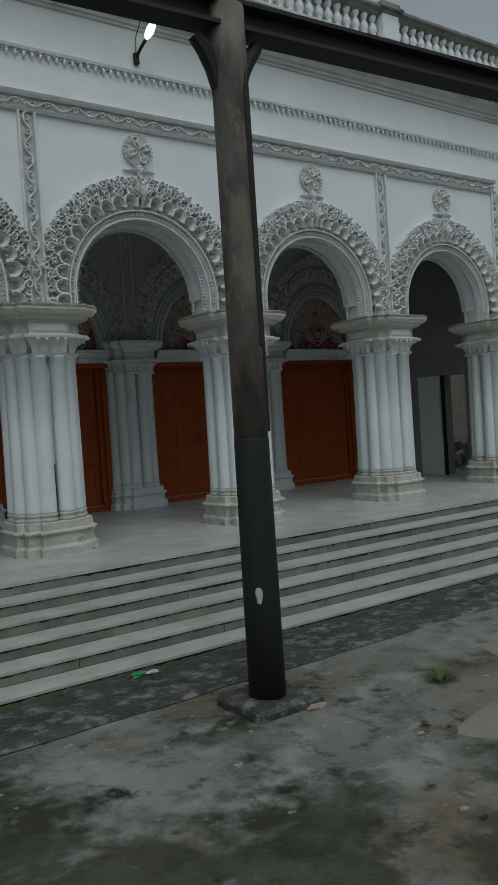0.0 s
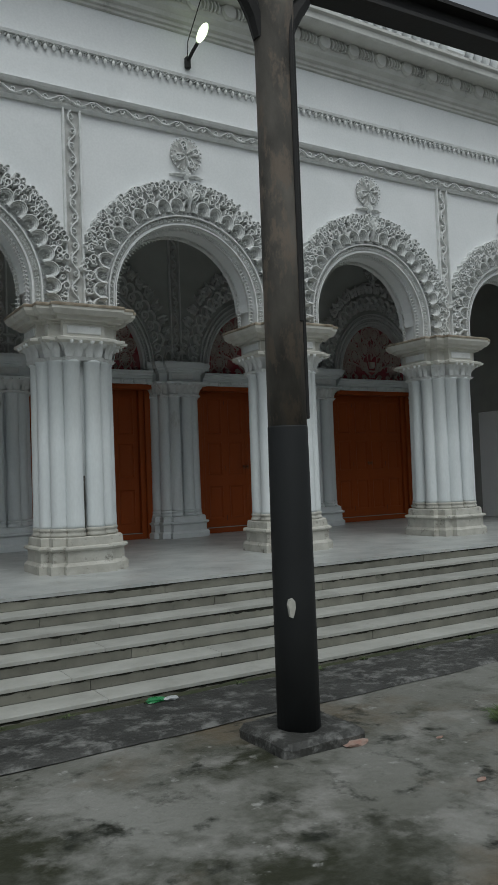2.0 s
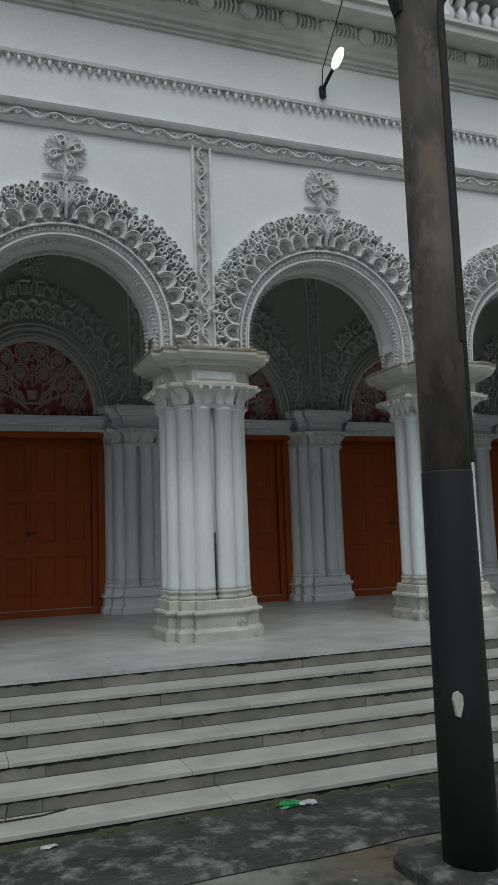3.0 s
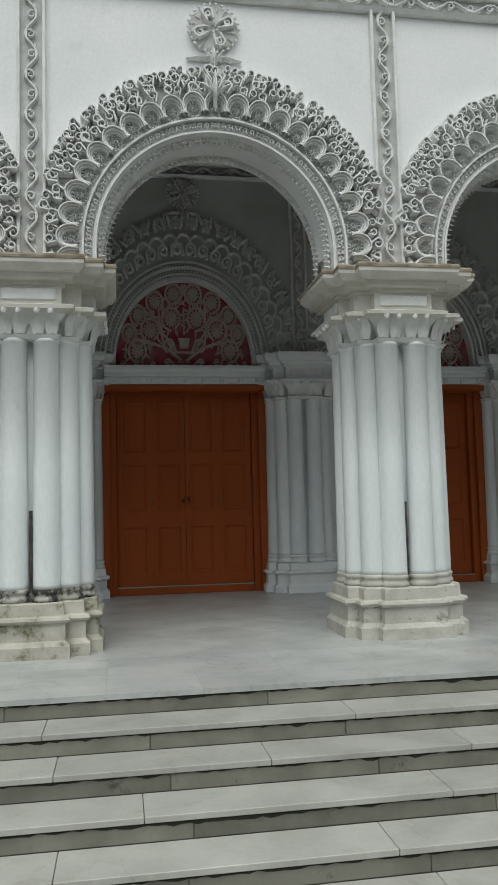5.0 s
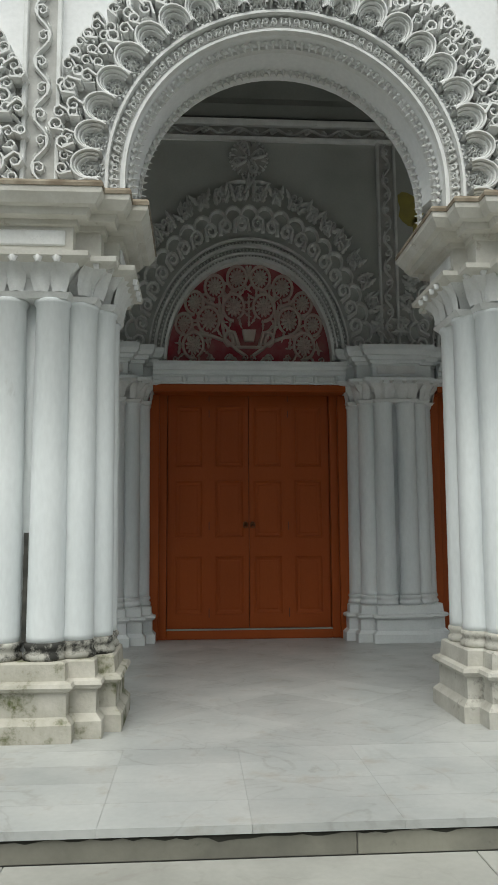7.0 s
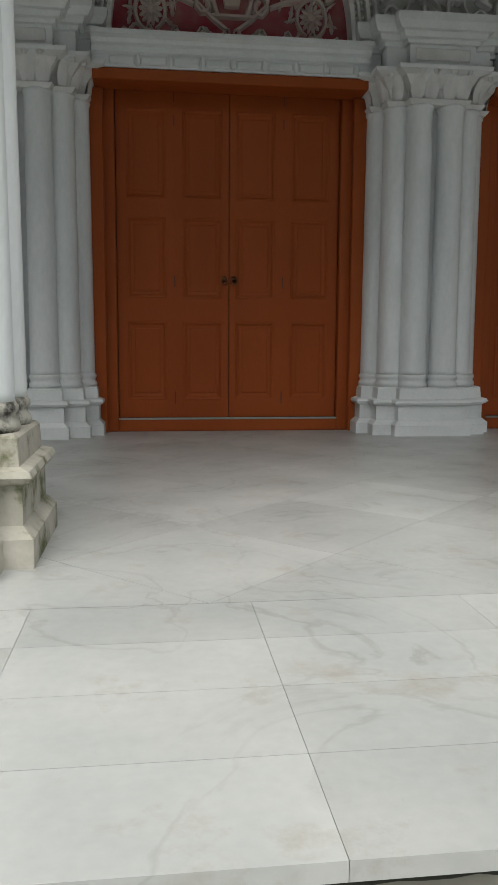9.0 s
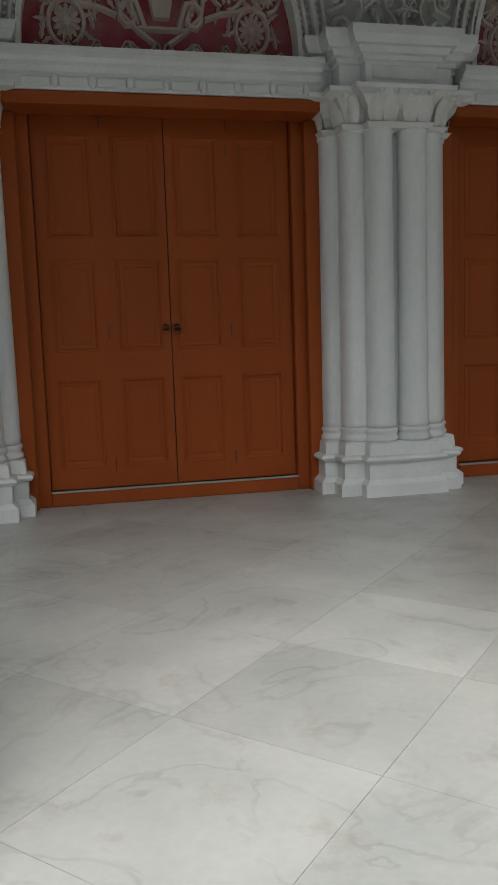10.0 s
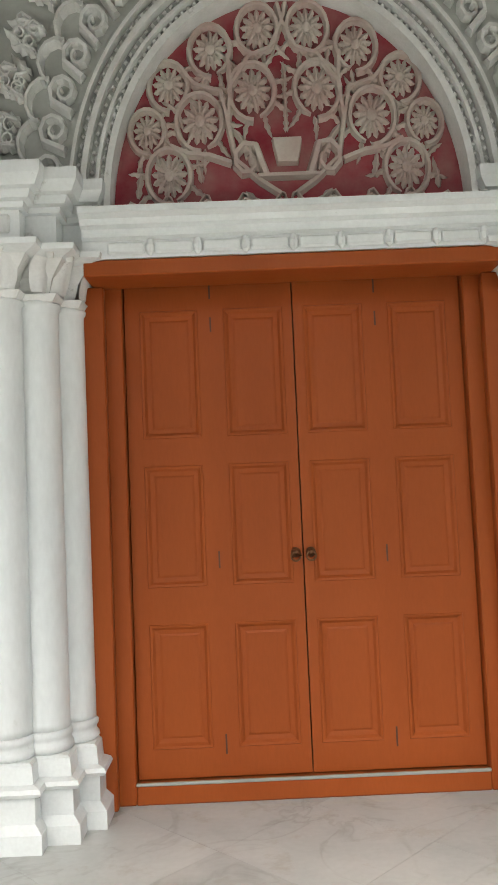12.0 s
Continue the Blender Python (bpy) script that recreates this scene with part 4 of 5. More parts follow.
def rear_arch_ornament():
    thing = new("carved_archivolt")
    tagged(thing, "grey-white carved archivolt with scroll and bead rings above a door", "arch ornament", "rear archivolts")
    bm = bmesh.new()
    ring_band(bm, 0.795, 0.825, 0, 0.1, -0.03)
    ring_band(bm, 0.845, 0.86, 0, 0, -0.045)
    ring_band(bm, 0.90, 0.925, 0, 0, -0.05)
    ring_band(bm, 0.96, 0.975, 0, 0, -0.05)
    part("moulding", bm, CARVED, thing)
    bm = bmesh.new()
    for r, n in ((0.835, 80), (0.882, 76), (0.942, 84)):
        for k in range(n):
            a = math.pi * (k + 0.5) / n
            bead(bm, r * math.cos(a), -0.012, r * math.sin(a), 0.013)
    tagged(part("bead_ring", bm, CARVED, thing), kind="stuff")
    n = 23
    first = {}
    for k in range(n):
        x, z, a = stilted((k + 0.5) / n, 0.985, 0.03)
        h = 1 if k >= n / 2 else -1
        m = Matrix.Translation((x, 0, z)) @ Matrix.Rotation(math.pi / 2 - a, 4, "Y")
        if h not in first:
            bm = bmesh.new()
            scroll(bm, 0, 0, 0, 0.165, h, 0, -0.05, 1.35, 13)
            pts = [(0.085 * math.sin(t), 0.135 + 0.085 * math.cos(t)) for t in (-1.5, -1.0, -0.5, 0, 0.5, 1.0, 1.5)]
            rib(bm, pts, [0.014] * 7, 0, -0.06)
            first[h] = part("scroll", bm, CARVED, thing)
            first[h].matrix_basis = m
        else:
            again("scroll", first[h], m, thing)
    bm = bmesh.new()
    rr = random.Random(4)
    for row, rad in enumerate((1.20, 1.26)):
        n = 44
        for k in range(n):
            x, z, a = stilted((k + 0.5) / n, rad, 0.08)
            if abs(x) < 1.26:
                leaf(bm, x, z, a - math.pi / 2 + rr.uniform(-0.6, 0.6), 0.12, 0.09, 0, -0.07, rr.uniform(-0.3, 0.3))
                scroll(bm, x, z, a - math.pi / 2 + rr.uniform(-0.3, 0.3), 0.075, 1 if k % 2 else -1, 0, -0.065)
    part("leaf_crown", bm, CARVED, thing)
    return thing


def tympanum():
    thing = new("tympanum")
    tagged(thing, "half-round crimson tympanum with dusty pale vine and urn relief", "tympanum", "door tympana")
    bm = bmesh.new()
    c0 = [bm.verts.new((TY_R * 1.01 * math.cos(math.pi * k / 32), 0, TY_R * 1.01 * math.sin(math.pi * k / 32))) for k in range(33)]
    c1 = [bm.verts.new((v.co.x, 0.06, v.co.z)) for v in c0]
    bm.faces.new(c0)
    bm.faces.new(list(reversed(c1)))
    for i in range(33):
        j = (i + 1) % 33
        bm.faces.new((c0[i], c0[j], c1[j], c1[i]))
    part("ground", bm, REDGROUND, thing, "crimson painted ground")
    flowers = [(0.15, 0.44, 0.105), (0.40, 0.33, 0.105), (0.115, 0.675, 0.095), (0.34, 0.60, 0.095), (0.54, 0.47, 0.09), (0.645, 0.30, 0.08), (0.55, 0.13, 0.10)]
    ro = None
    for fx, fz, fr in flowers:
        for s in (-1, 1):
            m = Matrix.Translation((s * fx, -0.004, fz)) @ Matrix.Diagonal((fr / 0.088, 1.2, fr / 0.088, 1))
            if ro is None:
                fb = bmesh.new()
                for i in range(13):
                    a = 2 * math.pi * i / 13
                    leaf(fb, -0.014 * math.sin(a), 0.014 * math.cos(a), a, 0.060, 0.062, 0, -0.022)
                lathe(fb, [(0.022, 0), (0.02, 0.02), (0.008, 0.028)], seg=10)
                for v in fb.verts[-30:]:
                    v.co = Vector((v.co.x, -v.co.z, v.co.y))
                ro = part("flower", fb, PINKCARVE, thing)
                ro.matrix_basis = m
            else:
                again("flower", ro, m, thing)
    bm = bmesh.new()
    for fx, fz, fr in flowers:
        for s in (-1, 1):
            pts = []
            for i in range(19):
                a = s * (i / 18) * 2 * math.pi * 0.95 - math.pi / 2
                q = fr * (1.08 - 0.12 * i / 18)
                pts.append((s * fx + q * math.cos(a), fz + q * math.sin(a)))
            rib(bm, pts, [0.015] * 17 + [0.012, 0.006], 0, -0.03)
            for i in range(9):
                a = i * 0.7 + fx * 7
                qx, qz = s * fx + fr * 1.0 * math.cos(a), fz + fr * math.sin(a)
                if math.hypot(qx, qz) < 0.70 and qz > 0.03:
                    leaf(bm, qx, qz, a - math.pi / 2 + 0.5 * s, 0.09, 0.05, 0, -0.025, 0.3 * s)
    for s in (-1, 1):
        # main stems
        for pts in ([(0.04, 0.05), (0.13, 0.10), (0.24, 0.18), (0.27, 0.32), (0.25, 0.46), (0.26, 0.58)],
                    [(0.27, 0.32), (0.30, 0.44), (0.42, 0.47), (0.47, 0.52)],
                    [(0.25, 0.46), (0.16, 0.57), (0.06, 0.60), (0.0, 0.70), (0.02, 0.77)],
                    [(0.26, 0.17), (0.36, 0.20), (0.46, 0.21), (0.54, 0.24)]):
            rib(bm, [(s * x, z) for x, z in pts], [0.016] * len(pts), 0, -0.032)
        # curling acanthus beside the urn and along the foot
        scroll(bm, s * 0.10, 0.10, -s * 0.15, 0.19, s, 0, -0.04)
        leaf(bm, s * 0.14, 0.13, -s * 0.35, 0.22, 0.09, 0, -0.04, 0.25 * s)
        leaf(bm, s * 0.20, 0.06, s * 2.2, 0.14, 0.06, 0, -0.035)
        for q in range(8):
            scroll(bm, s * (0.07 + q * 0.088), 0.012, -s * (0.9 if q % 2 else -0.4), 0.07, s if q % 2 else -s, 0, -0.028, 1.0, 8)
        leaf(bm, s * 0.40, 0.10, -s * 0.2, 0.10, 0.06, 0, -0.03)
        leaf(bm, s * 0.70, 0.05, s * 0.2, 0.12, 0.06, 0, -0.03)
    rib(bm, [(-0.14, 0.115), (0, 0.115), (0.14, 0.115)], [0.014] * 3, 0, -0.04)
    for q in range(5):
        leaf(bm, 0, 0.28 + q * 0.05, 0, 0.07, 0.05, 0, -0.035)
    part("vine_relief", bm, PINKCARVE, thing)
    bm = bmesh.new()
    pr = [(-0.065, 0.25), (0.065, 0.25), (0.06, 0.22), (0.045, 0.16), (-0.045, 0.16), (-0.06, 0.22)]
    a = [bm.verts.new((x, -0.045, z)) for x, z in pr]
    b = [bm.verts.new((x * 1.1, 0, 0.2 + (z - 0.2) * 1.1)) for x, z in pr]
    bm.faces.new(a)
    for i in range(6):
        bm.faces.new((a[i], b[i], b[(i + 1) % 6], a[(i + 1) % 6]))
    part("urn", bm, PINKCARVE, thing)
    return thing


def lintel():
    thing = new("lintel")
    tagged(thing, "white moulded lintel with a row of small panels", "lintel", "door lintels")
    bm = bmesh.new()
    run_x(bm, [(0.46, 2.44), (-0.02, 2.44), (-0.02, 2.52), (-0.045, 2.53), (-0.045, 2.565), (-0.075, 2.575), (-0.085, 2.60), (-0.12, 2.615), (-0.12, 2.645), (0.46, 2.665)], -0.94, 0.94)
    part("moulding", bm, CLEANPLINTH, thing)
    for q in range(8):
        bm = bmesh.new()
        x = -0.745 + q * 0.213
        box(bm, x - 0.084, x + 0.084, -0.038, -0.015, 2.456, 2.508, 0.008)
        part("panel", bm, CLEANPLINTH, thing)
        bm = bmesh.new()
        lathe(bm, [(0.004, 2.445), (0.02, 2.46), (0.022, 2.49), (0.012, 2.52)], x + 0.1065, -0.025, 8)
        part("boss", bm, CLEANPLINTH, thing)
    return thing


def double_door(ajar=0.0):
    thing = new("double_door")
    tagged(thing, "closed red-brown painted panelled double door with ring handles" if not ajar else "red-brown panelled double door, ajar and held by a padlock", "door", "portico doors")
    W, H = DOOR_W / 2, DOOR_TOP
    for name, x0, x1, y0, z0, z1 in (("jamb", -W, -W + 0.11, -0.03, 0, H), ("jamb", W - 0.11, W, -0.03, 0, H), ("head", -W + 0.11, W - 0.11, -0.03, H - 0.09, H),
                                     ("threshold", -W + 0.11, W - 0.11, -0.03, 0, 0.09), ("architrave", -W - 0.10, -W + 0.035, -0.09, 0, 2.384),
                                     ("architrave", W - 0.035, W + 0.10, -0.09, 0, 2.384), ("architrave", -W - 0.02, W + 0.02, -0.265, 2.385, 2.457)):
        bm = bmesh.new()
        box(bm, x0, x1, y0, 0.09 if y0 > -0.05 else -0.034, z0, z1, 0.006)
        part(name, bm, DOORPAINT, thing)
    bm = bmesh.new()
    box(bm, -W + 0.11, W - 0.11, -0.036, -0.02, 0.086, 0.10, 0.003)
    part("sill_strip", bm, GREYSHADE, thing, "worn grey sill strip")
    for s in (-1, 1):
        L = W - 0.115
        bm = bmesh.new()
        z0, z1 = 0.10, H - 0.095
        # stiles and rails with real panel openings
        xs = [0.003, 0.048, 0.335, 0.455, 0.735, L]
        zs = [z0, z0 + 0.13, z0 + 0.70, z0 + 0.87, z0 + 1.44, z0 + 1.57, z1 - 0.14, z1]
        for a, b in ((0, 1), (2, 3), (4, 5)):
            box(bm, xs[a], xs[b], 0.02, 0.065, z0, z1)
        for a, b in ((1, 2), (3, 4)):
            for q in (0, 2, 4, 6):
                box(bm, xs[a], xs[b], 0.02, 0.065, zs[q], zs[q + 1])
        for v in bm.verts:
            v.co.x *= s
        if s < 0:
            bmesh.ops.reverse_faces(bm, faces=bm.faces[:])
        door = part("door_leaf", bm, DOORPAINT, thing)
        for a in (1, 3):
            for q in (1, 3, 5):
                bm = bmesh.new()
                x0, x1, p0, p1 = xs[a], xs[a + 1], zs[q], zs[q + 1]
                rings = []
                for e, y in ((0, 0.02), (0.004, 0.016), (0.014, 0.018), (0.026, 0.030), (0.046, 0.034), (0.056, 0.030)):
                    rings.append([bm.verts.new((s * x, y, z)) for x, z in ((x0 + e, p0 + e), (x1 - e, p0 + e), (x1 - e, p1 - e), (x0 + e, p1 - e))])
                for c, d in zip(rings, rings[1:]):
                    for i in range(4):
                        bm.faces.new((c[i], c[(i + 1) % 4], d[(i + 1) % 4], d[i]))
                bm.faces.new(rings[-1])
                part("panel", bm, DOORPAINT, door)
        for z, h in ((z0 + 0.02, 0.09), (z0 + 0.87, 0.08), (z1 - 0.17, 0.07), (z1 - 0.33, 0.07)):
            bm = bmesh.new()
            box(bm, s * 0.395 - 0.004, s * 0.395 + 0.004, 0.0175, 0.024, z + 0.08, z + 0.08 + h)
            part("slot", bm, DOORDARK, door, "dark split between boards")
        # ring handle on a rose
        bm = bmesh.new()
        lathe(bm, [(0.024, 0), (0.022, 0.009), (0.010, 0.015), (0.010, 0.03)], seg=14)
        bmesh.ops.rotate(bm, verts=bm.verts[:], matrix=Matrix.Rotation(math.pi / 2, 3, "X"))
        tube(bm, [(0.022 * math.cos(a * 0.5236), -0.026, -0.016 + 0.022 * math.sin(a * 0.5236)) for a in range(13)], 0.005, 6)
        hd = part("ring_handle", bm, BRASS, door, "dull brass ring handle", smooth=True)
        hd.location = (s * 0.036, 0.02, 1.11)
        if ajar:
            door.matrix_basis = Matrix.Translation((s * L, 0.03, 0)) @ Matrix.Rotation(-s * ajar, 4, "Z") @ Matrix.Translation((-s * L, -0.01, 0))
    if ajar:
        bm = bmesh.new()
        box(bm, -0.035, 0.035, -0.01, 0.03, 0.98, 1.04, 0.008)
        tube(bm, [(0.025 * math.cos(a * 0.5236), 0.01, 1.04 + 0.04 * math.sin(a * 0.5236)) for a in range(7)], 0.006, 6)
        part("padlock", bm, IRONDARK, thing, "small dark padlock")
    bm = bmesh.new()
    box(bm, -W, W, 0.14, 0.16, 0, H)
    part("dark_backing", bm, DOORDARK, thing)
    return thing


ra0 = rear_arch_ornament()
ra0.location = (DC[0], REAR, TY_Z)
ra0.scale = (1.02, 1, TY_UP)
ty0 = tympanum()
ty0.location = (DC[0], REAR + 0.10, TY_Z + 0.01)
ty0.scale = (1, 1, TY_UP)
li0 = lintel()
li0.location = (DC[0], REAR - 0.01, 0.02)
do0 = double_door()
DOOR_Y = REAR + 0.24
do0.location = (DC[0], DOOR_Y, 0)
rm0 = medallion(CARVED, 0, 0, 0.19)
rm0.location = (DC[0], REAR, 4.77)
rf0 = band_level(REAR_BAY, 0.14, CARVED)
rf0.location = (rx(FIRST), REAR, 5.06)
ru0 = band_upright(2.81, 4.97, 0.17, CARVED)
ru0.location = (rx(FIRST + 1), REAR, 0)
for i, c in enumerate(DC):
    if i:
        copy_thing(ra0, Matrix.Translation((c, REAR, TY_Z)))
        copy_thing(ty0, Matrix.Translation((c, REAR + 0.10, TY_Z + 0.01)))
        copy_thing(li0, Matrix.Translation((c, REAR - 0.01, 0.02)))
        copy_thing(rm0, Matrix.Translation((c, REAR, 4.77)))
        copy_thing(rf0, Matrix.Translation((rx(FIRST + i), REAR, 5.06)))
        if i > 1:
            copy_thing(ru0, Matrix.Translation((rx(FIRST + i), REAR, 0)))
        if i != 3:
            copy_thing(do0, Matrix.Translation((c, DOOR_Y, 0)))
ajar_door = double_door(0.035)
ajar_door.location = (DC[3], DOOR_Y, 0)
fresco = tagged(new("fresco_remnant"), "faded ochre painted motif high above the white pilaster", "fresco")
for i, (fx, fz, fw, fh) in enumerate(((0.66, 4.30, 0.13, 0.17), (0.76, 4.08, 0.09, 0.11))):
    bm = bmesh.new()
    pts = [(fx + fw * (1 + 0.25 * math.sin(3 * k * 0.4)) * math.cos(k * 2 * math.pi / 18), fz + fh * (1 + 0.2 * math.cos(k * 0.9)) * math.sin(k * 2 * math.pi / 18)) for k in range(18)]
    a = [bm.verts.new((x, REAR - 0.004, z)) for x, z in pts]
    b = [bm.verts.new((x, REAR + 0.004, z)) for x, z in pts]
    bm.faces.new(a)
    for k in range(18):
        bm.faces.new((a[k], b[k], b[(k + 1) % 18], a[(k + 1) % 18]))
    part("paint_patch", bm, OCHRE, fresco)
# dark water streaks between the shafts of the piers
for i, (sx, z0, z1) in enumerate(((0.0, 0.46, 1.02), (-0.20, 0.46, 0.72), (0.20, 0.5, 0.66))):
    bm = bmesh.new()
    prev = None
    for q in range(14):
        z = z0 + (z1 - z0) * q / 13
        w = 0.012 + 0.005 * noise.noise(Vector((z * 20, i, 0)))
        cur = [bm.verts.new((sx - w, -0.318 if sx == 0 else -0.268, z)), bm.verts.new((sx + w, -0.318 if sx == 0 else -0.268, z))]
        if prev:
            bm.faces.new((prev[0], prev[1], cur[1], cur[0]))
        prev = cur
    streak = part("water_streak", bm, SOOT, pier, "black water streak")
    again("water_streak", streak, Matrix.Identity(4), mossy)
# upper frieze under the ceiling
bm = bmesh.new()
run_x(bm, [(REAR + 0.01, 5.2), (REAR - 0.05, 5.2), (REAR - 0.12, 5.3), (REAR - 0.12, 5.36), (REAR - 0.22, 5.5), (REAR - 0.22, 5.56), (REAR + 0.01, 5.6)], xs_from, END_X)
tagged(part("trim_rear_cornice", bm, CEILING), "plaster cornice coloured dark for shade below the portico ceiling", "trim", kind="structure")

# ---------------------------------------------------------------- pole with beam
pole = tagged(new("iron_pole"), "tall weathered iron pole, lower third painted black, on concrete footing", "pole")
PX, PY = 0.31, -4.72
bm = bmesh.new()
lathe(bm, [(0.134, GROUND_Z + 0.04), (0.131, 0.2), (0.125, 1.25), (0.123, 1.26)], PX, PY, 24)
part("lower_shaft", bm, IRONBLACK, pole, "glossy black painted lower shaft", smooth=True)
bm = bmesh.new()
lathe(bm, [(0.122, 1.25), (0.119, 2.4), (0.117, 3.65), (0.124, 3.72), (0.14, 3.86), (0.14, 4.26)], PX, PY, 24)
part("upper_shaft", bm, IRONBARE, pole, "bare rusty weathered upper shaft", smooth=True)
for x0, x1, y0, y1, z0 in ((0.055, 0.085, -0.118, -0.07, 1.9), (0.098, 0.128, -0.08, -0.02, 1.3)):
    bm = bmesh.new()
    box(bm, PX + x0 - 0.008, PX + x1 - 0.008, PY + y0, PY + y1, z0, 4.03, 0.006)
    part("cable_channel", bm, IRONDARK, pole, "dark channel strip along the shaft")
for s in (-1, 1):
    bm = bmesh.new()
    tube(bm, [(PX + s * 0.09, PY, 3.70), (PX + s * 0.12, PY, 3.83), (PX + s * 0.18, PY, 3.94), (PX + s * 0.26, PY, 4.035 + s * 0.01)], [0.05, 0.06, 0.06, 0.05], 8)
    part("bracket", bm, IRONDARK, pole)
bm = bmesh.new()
B0, B1 = 4.10, 4.30
run_x(bm, [(PY - 0.10, B0), (PY + 0.10, B0), (PY + 0.10, B0 + 0.03), (PY + 0.02, B0 + 0.04), (PY + 0.02, B1 - 0.04), (PY + 0.10, B1 - 0.03), (PY + 0.10, B1), (PY - 0.10, B1),
           (PY - 0.10, B1 - 0.03), (PY - 0.02, B1 - 0.04), (PY - 0.02, B0 + 0.04), (PY - 0.10, B0 + 0.03)], -9, 15)
for v in bm.verts:
    v.co.z += 0.035 * (v.co.x - PX)   # the beam climbs a little
part("beam", bm, IRONDARK, pole, "long dark iron beam")
bm = bmesh.new()
box(bm, PX - 0.28, PX + 0.31, PY - 0.28, PY + 0.28, GROUND_Z - 0.1, GROUND_Z + 0.085, 0.03)
bmesh.ops.subdivide_edges(bm, edges=bm.edges[:], cuts=3, use_grid_fill=True)
for v in bm.verts:
    v.co += 0.018 * noise.noise_vector(v.co * 7)
part("footing", bm, APRON, pole, "rough mossy concrete footing")
bm = bmesh.new()
pts = [(0.018 * math.cos(k * 0.7) * (1 + 0.3 * math.sin(k * 2.2)), 0.06 * math.sin(k * 0.7)) for k in range(9)]
a = [bm.verts.new((PX - 0.09 + x, PY - 0.108 - x * 0.6, 0.16 + z)) for x, z in pts]
b = [bm.verts.new((PX - 0.09 + x, PY - 0.08, 0.16 + z)) for x, z in pts]
bm.faces.new(a)
for i in range(9):
    bm.faces.new((a[i], a[(i + 1) % 9], b[(i + 1) % 9], b[i]))
part("paint_chip", bm, PLINTH, pole, "white paint splash")

# ---------------------------------------------------------------- wall lamp
lamp = tagged(new("wall_lamp"), "small lit street lamp on dark arm fixed to white wall", "lamp")
LX, LZ = 1.89, 5.95
bm = bmesh.new()
box(bm, LX - 0.035, LX + 0.035, FRONT - 0.05, FRONT, LZ - 0.09, LZ + 0.05, 0.01)
part("mount", bm, IRONDARK, lamp)
bm = bmesh.new()
tube(bm, [(LX, FRONT - 0.03, LZ), (LX + 0.01, FRONT - 0.12, LZ + 0.06), (LX + 0.02, FRONT - 0.25, LZ + 0.12)], 0.022, 8)
part("arm", bm, IRONDARK, lamp)
bm = bmesh.new()
bmesh.ops.create_uvsphere(bm, u_segments=14, v_segments=10, radius=1)
for v in bm.verts:
    v.co = Vector((v.co.x * 0.055, v.co.y * 0.13, v.co.z * 0.04))
dif = part("diffuser", bm, LAMPGLASS, lamp, "glowing pale green diffuser", smooth=True)
dif.matrix_basis = Matrix.Translation((LX + 0.03, FRONT - 0.36, LZ + 0.19)) @ Matrix.Rotation(radians(-28), 4, "X")
bm = bmesh.new()
tube(bm, [(LX, FRONT - 0.02, LZ), (LX + 0.01, FRONT - 0.03, 6.2), (LX + 0.05, FRONT - 0.48, 6.72), (LX + 0.05, FRONT - 0.52, 6.85)], 0.006, 5)
part("cable", bm, IRONDARK, lamp)

# ---------------------------------------------------------------- ground
bm = bmesh.new()
# one sheet, finer near the walk
gx = [-300, -60, -20] + [-10 + 0.5 * k for k in range(49)] + [22, 60, 300]
gy = [-300, -60, -25] + [-14 + 0.5 * k for k in range(23)] + [0, 8, 60, 300]
vs = [[bm.verts.new((x, y, GROUND_Z + (0.012 * noise.noise(Vector((x * 0.9, y * 0.9, 0))) if -10 <= x <= 14 and -14 <= y <= -3.6 else 0))) for y in gy] for x in gx]
for i in range(len(gx) - 1):
    for j in range(len(gy) - 1):
        bm.faces.new((vs[i][j], vs[i + 1][j], vs[i + 1][j + 1], vs[i][j + 1]))
tagged(part("ground", bm, GROUND, smooth=True), "damp patchy concrete yard with moss and dirt", "ground", kind="structure")
# rough dark apron along the steps
bm = bmesh.new()
FOOT = EDGE - 5 * TREAD_D
xs = [-9 + 0.25 * k for k in range(100)]
top = []
for x in xs:
    y = -4.20 + 0.07 * noise.noise(Vector((x * 1.3, 0, 3)))
    top.append([bm.verts.new((x, y, GROUND_Z + 0.005)), bm.verts.new((x, y + 0.02, GROUND_Z + 0.022)), bm.verts.new((x, (y + FOOT) / 2, GROUND_Z + 0.024 + 0.008 * noise.noise(Vector((x * 2, 5, 0))))),
                bm.verts.new((x, FOOT + 0.1, GROUND_Z + 0.018))])
for a, b in zip(top, top[1:]):
    for k in range(3):
        bm.faces.new((a[k], b[k], b[k + 1], a[k + 1]))
tagged(part("apron_pavement", bm, APRON, smooth=True), "rough dark wet cement strip below the steps", "pavement", kind="structure")
# sandy earth patch
bm = bmesh.new()
pts = []
for i in range(160):
    a = 2 * math.pi * i / 160
    q = 1 + 0.10 * math.sin(3 * a) + 0.5 * noise.noise(Vector((math.cos(a) * 3, math.sin(a) * 3, 0)))
    pts.append((4.3 + 3.1 * q * math.cos(a), -6.75 + 1.9 * q * math.sin(a)))
c = bm.verts.new((4.3, -6.75, GROUND_Z + 0.035))
rim = [bm.verts.new((x, y, GROUND_Z + 0.013)) for x, y in pts]
low = [bm.verts.new((4.3 + (x - 4.3) * 1.03, -6.75 + (y + 6.75) * 1.03, GROUND_Z - 0.02)) for x, y in pts]
for i in range(160):
    j = (i + 1) % 160
    bm.faces.new((c, rim[i], rim[j]))
    bm.faces.new((rim[i], low[i], low[j], rim[j]))
